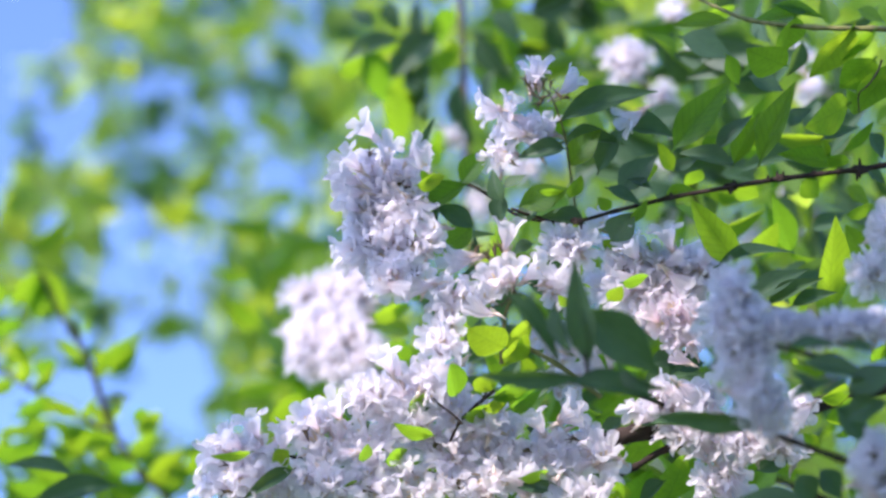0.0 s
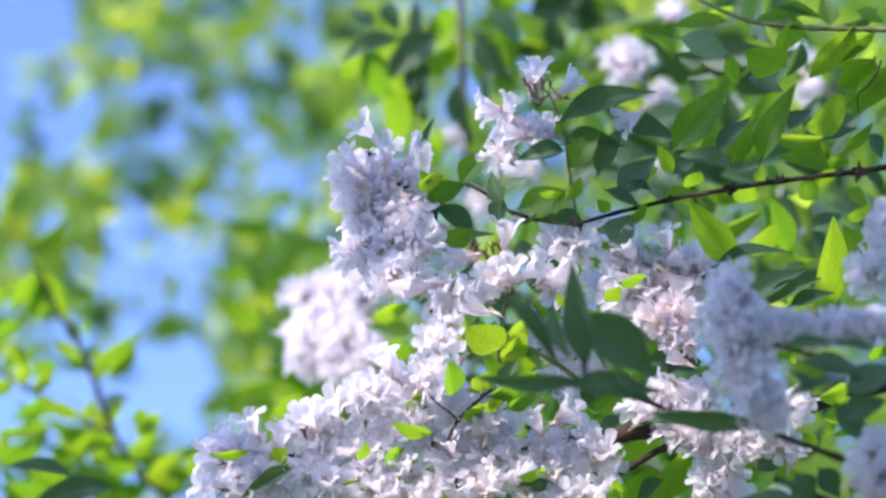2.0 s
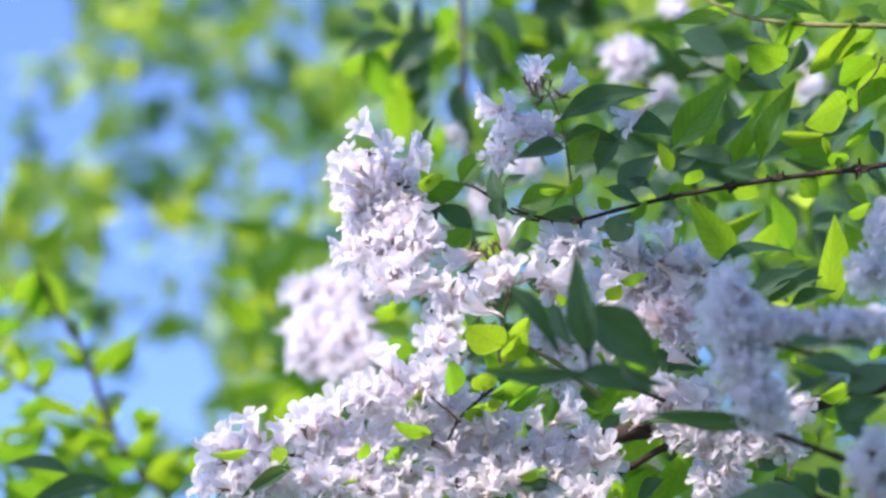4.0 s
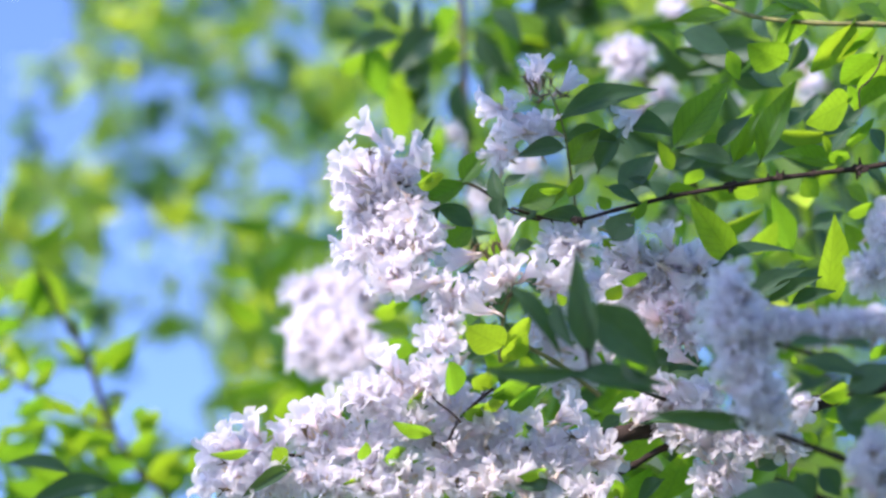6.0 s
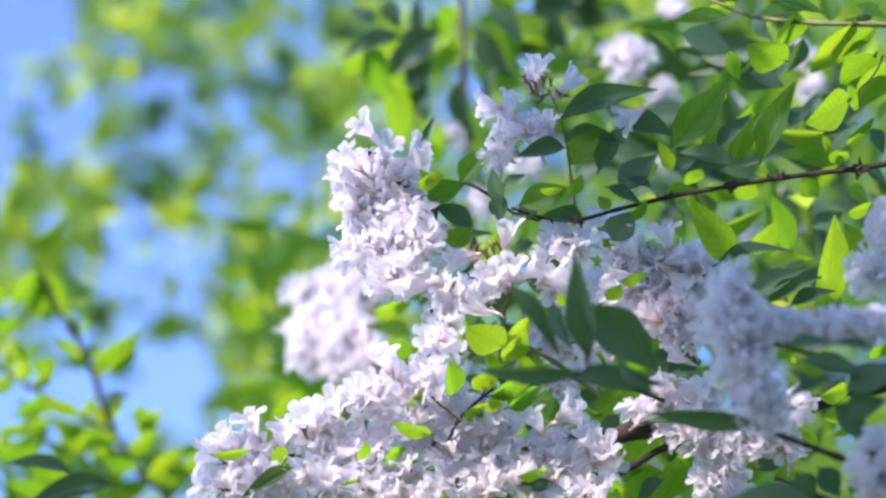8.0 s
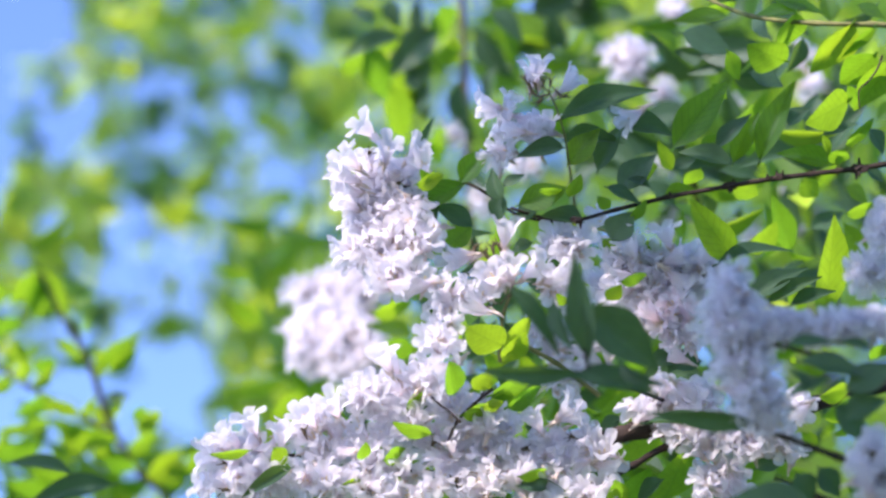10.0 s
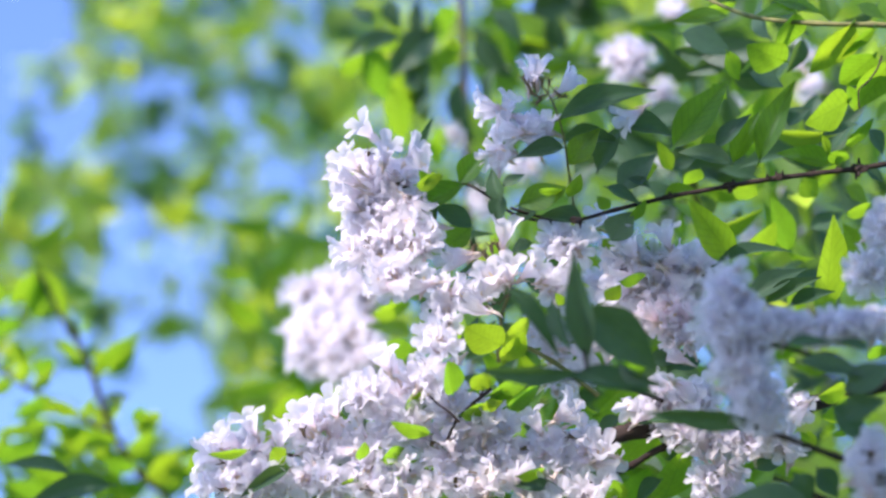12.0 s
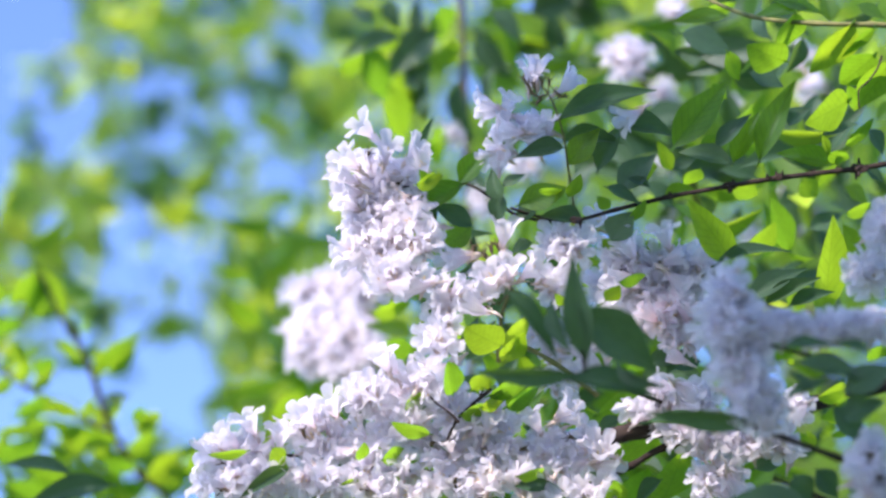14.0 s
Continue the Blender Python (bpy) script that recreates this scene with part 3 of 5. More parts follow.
corymb(rear_top, 25.6, 1.71, -61, 0.42, 0.42, 3)
corymb(rear_top, 22.7, 0.87, -61, 0.5, 0.4, 3)
corymb(rear_top, 16.9, 2.54, -61, 1.08, 0.67, 4)
corymb(rear_top, 27.3, 12.1, -61, 0.42, 0.67, 3)
leafy(rear_top, 18.5, 14.7, -77, 14.7, 5.78, 9, 80, 4.6, 5, 0.45)
leafy(rear_top, 21.1, 4.54, -57, 12.3, 4.9, 7, 60, 4.4, 6, 0.45)
rear_low = branch(rear_bush, [(29.5, -18.9, -59), (21.1, -15.5, -57), (14.8, -12.9, -55), (4.7, -10.5, -55)], 0.0035, 0.0016)
leafy(rear_low, 14.8, -12.1, -55, 13.4, 5.27, 7, 66, 4.4, 7, 0.7)
leafy(rear_low, 5.84, -16.3, -52, 10.4, 2.4, 6, 46, 4.6, 18, 0.5)
leafy(rear_low, 16.3, -4.89, -58, 10.7, 4.52, 7, 50, 4.8, 17, 0.6)
leafy(rear_low, -6.53, -16.3, -51, 8.76, 2.39, 6, 44, 4.2, 9, 0.6)
leafy(rear_low, 3, -4.69, -49, 5.52, 4.73, 5, 22, 4.6, 8, 0.45)

# the young shrub
sapling = thing("young_shrub", (-0.38, 3.18, 0), "young shrub with bright yellow-green leaves in full sun", "shrub")
sap_stem = branch(sapling, [(-38, -247.5, -84), (-31, -100, -82), (-26, -52, -82), (-23, -32, -82), (-20.6, -20.8, -82)], 0.008, 0.003, label="thin brown stem", name="stem")
sap_a = branch(sapling, [(-21.96, -19.91, -82), (-24.45, -17.87, -82), (-26.26, -15.15, -82), (-28.76, -13.56, -82), (-31.03, -12.29, -82), (-33.3, -10.98, -82), (-36.02, -9.254, -82)], 0.0026, 0.0018)
sap_b = branch(sapling, [(-26.26, -15.15, -82), (-26.95, -13.34, -82), (-27.58, -11.52, -82), (-28.31, -9.481, -82), (-29.3, -7.213, -82), (-30.57, -5.398, -82), (-32.3, -1.86, -82)], 0.0030, 0.0013)
leaf(sap_a, -24.1, -14.4, -32, -4.15, 0.95, 0, 1.31, 45, "O")
leaf(sap_a, -21.4, -15.2, -32, -5.68, -0.95, 0, 1.82, 30, "O")
lit_leaf(sap_b, -32.57, -1.588, -82, -2.45, -3.357, 1.54, "g")
lit_leaf(sap_b, -32.3, -1.588, -82, 1.905, -4.264, 1.81, "g")
lit_leaf(sap_b, -32.57, -2.223, -82, -0.1814, -3.72, 2, "g")
lit_leaf(sap_b, -30.85, -7.213, -82, 1.724, -1.814, 1.18, "g")
lit_leaf(sap_b, -27.94, -9.571, -82, 3.81, 2.994, 1.36, "g")
lit_leaf(sap_b, -26.85, -10.03, -82, 2.54, 2.268, 1.45, "g")
lit_leaf(sap_b, -27.76, -8.029, -82, 0.1814, -2.631, 1.18, "g")
lit_leaf(sap_b, -31.39, -8.664, -82, -1.361, -1.633, 1.36, "g")
lit_leaf(sap_b, -34.2, -5.398, -82, -1.724, -1.814, 1.36, "g")
lit_leaf(sap_b, -34.66, -7.213, -82, 0.9072, -2.722, 1.09, "g")
lit_leaf(sap_b, -35.56, -2.676, -82, -0.9072, -2.722, 1.36, "g")
lit_leaf(sap_b, -28.76, -6.759, -82, 0.3629, 1.361, 0.635, "g")
lit_leaf(sap_a, -30.57, -12.75, -82, -3.266, 0.4536, 1.18, "g")
lit_leaf(sap_a, -27.94, -15.01, -82, -3.448, 1.361, 1.36, "g")
lit_leaf(sap_a, -31.39, -13.65, -82, -4.173, -1.179, 1.27, "g")
lit_leaf(sap_a, -32.39, -15.65, -82, -3.448, -0.998, 2.09, "g")
lit_leaf(sap_a, -24.77, -14.38, -82, 2.45, 0.998, 1.81, "g")
lit_leaf(sap_a, -25.04, -13.65, -82, 1.361, 0.9072, 1.18, "g")
lit_leaf(sap_a, -24.68, -16.1, -82, 1.905, 0.4536, 1.27, "g")
lit_leaf(sap_a, -28.76, -16.29, -82, -1.814, 1.814, 1.36, "g")
lit_leaf(sap_a, -27.85, -12.66, -82, 1.361, -1.814, 1.63, "g")
lit_leaf(sap_a, -26.49, -11.75, -82, 0.2268, -2.041, 1.36, "g")
lit_leaf(sap_a, -29.67, -18.55, -82, -3.175, 0.9072, 1.63, "g")
lit_leaf(sap_a, -23.77, -18.55, -82, 3.175, 2.268, 2.09, "g")
lit_leaf(sap_a, -20.59, -18.1, -82, 2.268, 1.814, 2.27, "g")
lit_leaf(sap_a, -31.48, -19.46, -82, -3.175, 0.9072, 1.81, "g")
lit_leaf(sap_a, -27.4, -18.1, -82, 1.814, -1.814, 1.81, "g")
lit_leaf(sap_a, -27.85, -15.83, -82, 0.4536, -1.814, 1.36, "g")
leaf(sap_b, -30.03, -5.67, -82, 0.9072, -1.814, 0, 1.18, 20, "O")
leaf(sap_a, -27.13, -12.29, -82, 2.087, 0.8165, 0, 1.09, -30, "O")
lit_leaf(sap_a, -31.11, -11.61, -79, -2.689, -1.703, 1.34, "g")
lit_leaf(sap_a, -32.45, -11.16, -79, 1.793, 1.793, 1.08, "g")
lit_leaf(sap_a, -28.87, -13.18, -79, -2.689, 1.569, 1.34, "g")
lit_leaf(sap_a, -28.42, -13.49, -79, 0.8965, 1.883, 0.986, "g")
lit_leaf(sap_a, -27.07, -14.52, -79, -2.241, -1.121, 1.52, "g")
lit_leaf(sap_a, -25.95, -15.2, -79, -2.017, 0.8965, 1.34, "g")
lit_leaf(sap_a, -25.06, -16.09, -79, 2.465, 1.345, 1.52, "g")
lit_leaf(sap_a, -24.38, -17.44, -79, -2.241, 0.8068, 1.61, "g")
lit_leaf(sap_a, -34.25, -10.18, -79, -1.793, -1.434, 1.34, "g")
lit_leaf(sap_a, -33.57, -10.53, -79, 1.121, 1.614, 0.986, "g")
leafy(sap_a, -29.7, -18.9, -90, 9.36, 3.28, 6, 70, 4.4, 12, 1)
leafy(sap_b, -37.6, -4.93, -107, 3.99, 5.48, 6, 9, 4.2, 13, 1)

# the flowering bush in front
bush = thing("beauty_bush", (0.55, 2.54, 0), "pale pink flowering bush with clustered bell flowers and pointed leaves", "bush", "beauty bushes")
stem_a = branch(bush, [(55, -227.8, -22), (50, -120, -12), (42, -50, -6), (30, -16, -2), (24.8, -11, 2)], 0.014, 0.006, label="brown woody stem", name="stem")
stem_b = branch(bush, [(58, -228.7, -25), (58, -120, -16), (48, -40, -8), (36, 2, -4), (24.4, 4.6, 0)], 0.014, 0.0045, label="brown woody stem", name="stem")
stem_c = branch(bush, [(52, -229.7, -28), (52, -110, -25), (40, -20, -16), (34, 20, -8), (24, 15, -3)], 0.013, 0.004, label="brown woody stem", name="stem")
upper = branch(bush, [(25, 4.78, 0), (22.6, 4.38, 0), (18.3, 3.86, 0), (15.5, 3.4, 0), (12.5, 2.87, -1), (9.43, 2.13, -1), (7.28, 1.57, -1), (5.43, 1.73, -1), (3.73, 2.25, -1)], 0.0016, 0.0008, label="dark knobbly twig")
knot(upper, 22.6, 4.38, 0, 0.37)
knot(upper, 21.5, 4.26, 0, 0.18)
knot(upper, 20.1, 4.14, 0, 0.15)
knot(upper, 18.3, 3.89, 0, 0.28)
knot(upper, 17.7, 3.8, 0, 0.18)
knot(upper, 15.6, 3.43, 0, 0.28)
knot(upper, 15.8, 3.53, 0, 0.18)
knot(upper, 12.4, 2.85, 0, 0.18)
knot(upper, 12.1, 2.82, 0, 0.12)
knot(upper, 7.3, 1.56, 0, 0.28)
knot(upper, 23.8, 4.54, 0, 0.18)
topshoot = branch(bush, [(7.34, 1.51, -1), (7.03, 3.73, -1), (6.66, 6.2, -1), (6.2, 7.74, -1), (5.73, 8.66, -1), (5.27, 8.97, -1)], 0.0007, 0.0005, GREEN_STEM, label="slender green upright shoot")
leaf(topshoot, 6.6, 7.21, -1, 4.75, 2.19, 0.5, 1.66, -30, "L")
flower(topshoot, 5.27, 8.97, -1, 0, 1.23, 0.5, 0.95)
flower(topshoot, 6.2, 8.51, -1, 1.14, 1.02, 0.5, 0.95)
flower(topshoot, 11, 7.74, -1, -1.29, -0.8, 0.6, 1)
flower(topshoot, 4.81, 8.66, -1, 0.15, 1.23, 0.5, 0.9)
corymb(topshoot, 2.96, 7.58, -1, 1.05, 0.92, 4, -0.3)
corymb(topshoot, 4.04, 6.51, -1, 1.42, 0.62, 4, 0)
corymb(topshoot, 2.81, 5.43, -1, 0.62, 0.62, 3, -0.2)
corymb(topshoot, 5.43, 6.81, -1, 0.62, 0.49, 2, 0.2)
bud(topshoot, 4.48, 9.23, 0, -0.46, 0.86, 0.2, 0.75)
bud(topshoot, 5.03, 8.92, 0, -0.25, 0.98, 0.2, 0.75)
bud(topshoot, 5.46, 9.07, 0, 0.12, 1.84, 0.2, 0.75)
bud(topshoot, 5.85, 9.07, 0, 0.15, 1.23, 0.2, 0.75)
bud(topshoot, 4.94, 8.46, 0, -0.92, 0.52, 0.2, 0.75)
bud(topshoot, 6.31, 8.46, 0, 0.55, -0.61, 0.2, 0.75)
bud(topshoot, 5.4, 8.31, 0, -0.67, -0.37, 0.2, 0.75)
bud(topshoot, 6.62, 8.31, 0, 0.92, 0.31, 0.2, 0.75)
bud(topshoot, 5.24, 8, 0, -0.77, -0.61, 0.2, 0.75)
bud(topshoot, 4.72, 8.92, 0, -0.4, 0.61, 0.2, 0.75)
leftspray = branch(bush, [(7.01, 1.43, -2), (4.22, 1.89, -2), (2.36, 3.13, -2), (1.12, 3.69, -2), (-0.43, 3.75, -2), (-1.98, 3.43, -1.5), (-3.21, 3.42, -1)], 0.0009, 0.0006, label="slender brown shoot")
leaf(leftspray, 1.11, 3.56, -1.5, -3.22, -1.61, 0.3, 1.42, 20)
leaf(leftspray, 1.05, 3.74, -1.5, 1.61, 1.95, 0.2, 1.36, -15)
leaf(leftspray, 1.61, 1.33, -1.5, -2.1, 1.27, 0, 1.3, 25, "O")
leaf(leftspray, 1.55, 1.21, -1.5, -1.61, -1.24, 0, 1.42, 15)
leaf(leftspray, -1.3, 4.98, -1.5, 0.74, 2.38, 0, 0.56, -20, "O")
leaf(leftspray, -0.25, 2.57, -1.5, -0.25, -1.36, 0, 0.56, 40, "O")
leaf(leftspray, 1.89, -0.59, -1.5, -0.22, 1.39, 0, 0.62, -30, "O")
leaf(leftspray, 0.19, 0.03, -5, 2.52, 1.26, 0, 0.95, -40, "O")
lit_leaf(leftspray, -0.73, 3.69, 1, -0.46, 0.61, 0.576, "g")
lit_leaf(leftspray, -1.34, 3.52, 1.5, 1.52, 0.4, 0.929, "g")
flower(leftspray, -3.57, 5.99, -0.5, -0.86, 0.83, 0.4, 1)
flower(leftspray, -3.14, 4.64, -0.5, 0.18, 1.17, 0.8, 1)
flower(leftspray, -0.68, 3.97, -0.5, -0.43, 0.8, 1, 1)
flower(leftspray, -1.97, 4.8, -0.5, 0.55, 0.71, 0.3, 0.9)
flower(leftspray, -4.43, 4.33, -0.5, -1.11, 0.98, 0.5, 1)
flower(leftspray, -4.43, 3.57, -0.5, -1.35, 0.77, 0.4, 1)
flower(leftspray, -4.27, 3.11, -0.5, -1.38, 0.15, 0.4, 1)
flower(leftspray, -4.43, 2.12, -0.5, -0.86, 0.61, 0.5, 0.9)
flower(leftspray, -4.43, 0.03, -0.5, -1.23, -0.06, 0.3, 1)
flower(leftspray, -4.12, -0.43, -0.5, -0.98, -0.22, 0.4, 0.9)
corymb(leftspray, -4.32, 3.91, -2.2, 1.49, 1.18, 12, -0.15, 1)
corymb(leftspray, -2.6, 3.8, -1.4, 1.3, 0.99, 9, 0, 1)
corymb(leftspray, -4.14, 2.25, -1.2, 1.17, 0.8, 8, -0.2, 1)
corymb(leftspray, -3.81, 1.01, -0.3, 1.41, 1.04, 10, -0.1, 1)
corymb(leftspray, -1.8, 0.89, 0.5, 1.22, 0.98, 9, 0, 1)
corymb(leftspray, -4.16, 0.03, 0.2, 1.16, 0.8, 8, -0.2, 1)
corymb(leftspray, -2.12, 2.34, -0.6, 1.29, 0.74, 8, 0.1, 1)
corymb(leftspray, -2.55, -1.18, 1.6, 1.28, 0.97, 10, 0, 1)
centre = branch(bush, [(8.61, -8.08, -3), (6.08, -6.17, -2), (3.43, -4.92, -1.5), (3.11, -6.14, -1), (3.27, -3.67, -1), (3.73, -2.13, -1), (3.27, -0.89, -1), (2.34, -0.28, -1)], 0.0014, 0.0007, GREEN_STEM, label="slender green shoot")
flower(centre, 3.34, -0.03, 0, 0.12, 1.35, 0.3, 1.05)
flower(centre, 1.66, -0.46, 0, -1.78, -0.31, 0.4, 1.05)
flower(centre, 1.78, -0.28, 0, -1.29, -0.15, 0.2, 0.9)
flower(centre, 3.71, -1.81, 0, 0, 1.16, 0.8, 1)
flower(centre, 4.32, -1.66, 0, 1.01, 0.77, 1, 1.1)
flower(centre, 5.4, -1.81, 0, 0.77, 0.31, 0.6, 1)
flower(centre, 2.94, -2.12, 0, -0.46, 0.92, 1, 1)
flower(centre, 1.41, -3.03, 0, 0.61, 0.61, 0.6, 1)
flower(centre, 0.49, -3.65, 0, -0.31, 0.46, 1.2, 1)
flower(centre, 2.33, -2.73, 0, -1.47, 0.31, 0.7, 1.1)
flower(centre, 6.7, 0.03, -2, -0.47, 0.78, 0.6, 1)
flower(centre, 7.01, -0.28, -2, 0.62, 0.93, 0.6, 1)
flower(centre, 6.7, -0.59, -2, -1.24, 1.24, 0.4, 1)
flower(centre, 9.44, 1.44, -4, -0.78, 0.22, 0.6, 0.9)
corymb(centre, 0.49, -2.43, 1.8, 1.41, 0.8, 6)
corymb(centre, -0.1, -4.7, 2.6, 1.05, 0.86, 6, -0.1)
corymb(centre, 2.64, -1.51, -0.5, 0.92, 0.61, 3)
corymb(centre, 6.03, -1.81, -0.5, 0.92, 0.92, 4)
corymb(centre, 6.79, 0.34, -0.5, 1.11, 0.61, 5)
corymb(centre, 5.55, -4.39, -5, 0.95, 0.63, 3, 0, 1)
corymb(centre, 6.81, -5.65, -5, 1.14, 0.82, 4, 0, 1)
corymb(centre, 8.39, -5.65, -5, 0.95, 0.63, 3, 0, 1)
lit_leaf(centre, 3.18, -5.13, 3.7, -1.86, 0.81, 1.89, "r")
lit_leaf(centre, 3.16, -5.01, 1.7, 1.82, 1.03, 1.36, "r")
lit_leaf(centre, 3.38, -6.06, 1, 1.13, 1.46, 1.24, "g")
leaf(centre, 1.44, -5.62, -4, 0.47, 1.88, 0, 1.13, -40, "O")
lit_leaf(centre, 0.6, -7.6, 4.6, -0.23, 1.65, 1.17, "r")
leaf(centre, 2.76, -1.22, -4, -1.82, 0, 0, 1.25, 40, "O")
leaf(centre, 5.71, -2.49, -5, -1.1, 0.95, 0, 0.95, 30, "O")
lit_leaf(centre, 1.69, -7.5, 3, 0.9, 0.9, 1.1, "g")
lit_leaf(centre, 2.59, -7.79, 3.2, 2.77, 1.14, 1.1, "g")
lit_leaf(centre, 3.49, -8.4, 3, 1.96, 0.9, 1.04, "g")
lit_leaf(centre, 2.14, -8.4, 3, 1.51, 0.45, 0.922, "g")
lit_leaf(centre, 1.09, -8.88, 2.5, 1.81, 0.45, 0.922, "g")
lit_leaf(centre, 6.56, -3.01, 1.5, -0.46, 0.61, 0.569, "g")
leafy(centre, 3.85, -6.6, -14, 4.31, 3.65, 3, 20, 3, 31, 0.45)
bud(centre, 2.33, -0.28, 0, -0.31, 0.77, 0.2, 1)
bud(centre, 2.7, 0.03, 0, -0.18, 0.92, 0.2, 1)
bud(centre, 3.07, 0.15, 0, -0.37, 0.74, 0.2, 1)
bud(centre, 1.72, 0.03, 0, 0.15, 0.67, 0.2, 1)
bud(centre, 3.71, -2.42, 0, 0.61, 0.61, 0.2, 1)
bud(centre, 2.33, -3.19, 0, -0.55, -0.21, 0.2, 1)
lowspray = branch(bush, [(12.2, -9.84, -1), (9.43, -10.2, -1), (7.28, -10.7, -1), (4.81, -11.5, -1), (1.11, -12.3, -1), (-2.59, -12, -1), (-6.91, -11.4, -1), (-10.6, -11.1, -1)], 0.0045, 0.0008, label="brown woody branch")
twiglet = branch(bush, [(2.67, -7.51, 1.5), (1.7, -8.33, 1.5), (0.79, -9.24, 1.5), (0.18, -10.6, 1)], 0.001, 0.0008, label="dark thin forked twig")
fork = branch(bush, [(0.9366, -9.275, 2.5), (0.6647, -8.973, 2.5), (0.3323, -8.671, 2.5), (-0.1813, -8.308, 2.5), (-0.6042, -7.885, 2.5)], 0.0008, 0.0005, label="dark thin forked twig")
tip = branch(bush, [(2.054, -7.825, 2.5), (2.357, -7.341, 2.5), (2.477, -6.858, 2.5)], 0.0005, 0.0004, label="dark thin forked twig")
flower(lowspray, -10, -10.2, 0.5, -0.55, 1.22, 0.5, 1.05)
flower(lowspray, -10.8, -11, 0.5, -1.07, 0.92, 0.4, 1)
flower(lowspray, -11.8, -11, 0.5, -1.62, -0.12, 0.2, 1)
flower(lowspray, -11.9, -12.9, 0.5, -1.01, 0.37, 0.4, 1)
flower(lowspray, -11.1, -11, 0.5, -0.92, 1.07, 0.4, 1)
flower(lowspray, -8.68, -11, 0.5, 0, 1.07, 0.5, 1)
flower(lowspray, -9.6, -11, 0.5, -1.99, 1.22, 0.5, 1)
flower(lowspray, -2.41, -6.94, 0.5, -0.52, 0.92, 0.4, 1.05)
flower(lowspray, 6.14, -9.38, 0.5, 1.38, 0.4, 0.3, 1)
flower(lowspray, 6.14, -9.29, 0.5, 0.76, 0.76, 0.4, 1)
flower(lowspray, 5.38, -10.1, 0.5, -0.76, 1.38, 0.4, 1)
flower(lowspray, 8.44, -11.6, 0.5, 0.06, 0.61, 0.6, 1.1)
flower(lowspray, 8.13, -11.6, 0.5, 1.07, -0.24, 0.3, 1)
flower(lowspray, -5.62, -9.14, 0.5, -0.55, 1.07, 0.6, 1)
flower(lowspray, -6.85, -9.75, 0.5, -0.61, 0.76, 0.5, 1)
flower(lowspray, -3.79, -8.22, 0.5, -0.86, 0.61, 0.4, 1)
flower(lowspray, -1.34, -7.61, 0.5, -0.61, 0.92, 0.3, 1)
flower(lowspray, 0.49, -6.39, 0.5, -1.07, -0.46, 0.6, 1.15)
corymb(lowspray, -11.1, -11, 0.5, 1.47, 0.98, 9, -0.2, 1)
corymb(lowspray, -11.7, -12.7, 1.4, 1.4, 0.91, 8, -0.2, 1)
corymb(lowspray, -9.56, -12.2, 1.1, 0.79, 0.91, 5, -0.1, 1)
corymb(lowspray, -6.87, -9.79, -0.2, 1.53, 1.1, 10, 0, 1)
corymb(lowspray, -7.12, -12.4, 1.2, 2.01, 0.91, 11, 0, 1)
corymb(lowspray, -4.41, -10.7, 0.3, 1.41, 0.98, 9, 0, 1)
corymb(lowspray, -3.21, -7.69, -1.2, 1.73, 0.68, 10, 0, 1)
corymb(lowspray, -2.58, -9.19, -0.5, 1.41, 0.92, 6, 0, 1)
corymb(lowspray, -4.38, -12.4, 1.2, 1.7, 0.91, 8, 0, 1)
corymb(lowspray, -1.95, -12.4, 1.2, 2.31, 1.1, 12, 0, 1)
corymb(lowspray, -0.12, -10.7, 0.3, 1.41, 1.1, 9, 0, 1)
corymb(lowspray, 2.33, -10.1, 0, 2.02, 1.41, 14, 0, 1)
corymb(lowspray, 2.31, -12.4, 1.2, 2.31, 1.1, 12, 0, 1)
corymb(lowspray, 5.07, -11, 0.5, 1.41, 0.79, 9, 0, 1)
corymb(lowspray, 6.92, -10.7, 0.3, 1.41, 0.92, 8, 0, 1)
corymb(lowspray, 7.78, -13, 1.5, 1.09, 0.79, 6, 0, 1)
corymb(lowspray, 5.34, -13.3, 1.7, 1.4, 0.49, 5, 0, 1)
corymb(lowspray, -0.12, -8.08, -3, 0.94, 0.94, 4, 0, 1)
corymb(lowspray, 7.09, -7.18, -4, 1.13, 0.63, 4, 0, 1)
corymb(lowspray, -2, -7.45, -3, 0.81, 0.62, 4, 0, 1)
lit_leaf(lowspray, -0.67, -9.92, 1.8, -1.94, 0.55, 0.85, "g")
lit_leaf(lowspray, -1.09, -7.49, 1.8, -0.85, -1.64, 0.806, "g")
leaf(lowspray, -5.62, -8.82, -4, 1.6, -0.82, 0, 1.38, -40, "O")
leaf(lowspray, -5.3, -10.2, -4, 1.41, 0.47, 0, 1.25, -50, "O")
lit_leaf(lowspray, -10.3, -10.7, 3.8, -1.92, -0.27, 0.547, "g")
lit_leaf(lowspray, -9.07, -10.7, 1.8, 0.64, -1, 1.05, "g")
leaf(lowspray, -8.25, -11.8, 1.8, -2.55, -1.27, 0.6, 0.91, 20, "O")
leaf(lowspray, 3.67, -12.5, 1.8, 2.94, -0.3, 0.6, 1.09, -30, "O")
lit_leaf(lowspray, 4.09, -12.1, 3.3, 1.65, 0.12, 0.734, "g")
lit_leaf(lowspray, -4.37, -11.3, 1.8, 0.3, 0.91, 0.684, "g")
lit_leaf(lowspray, -3.15, -11.3, 1.8, 1.21, 0.52, 0.929, "g")
lit_leaf(lowspray, -5.58, -12.8, 1.8, 1.21, 0.21, 0.742, "g")
leaf(lowspray, -2.64, -8.28, -4, -0.63, -1.1, 0, 1.13, 40, "O")
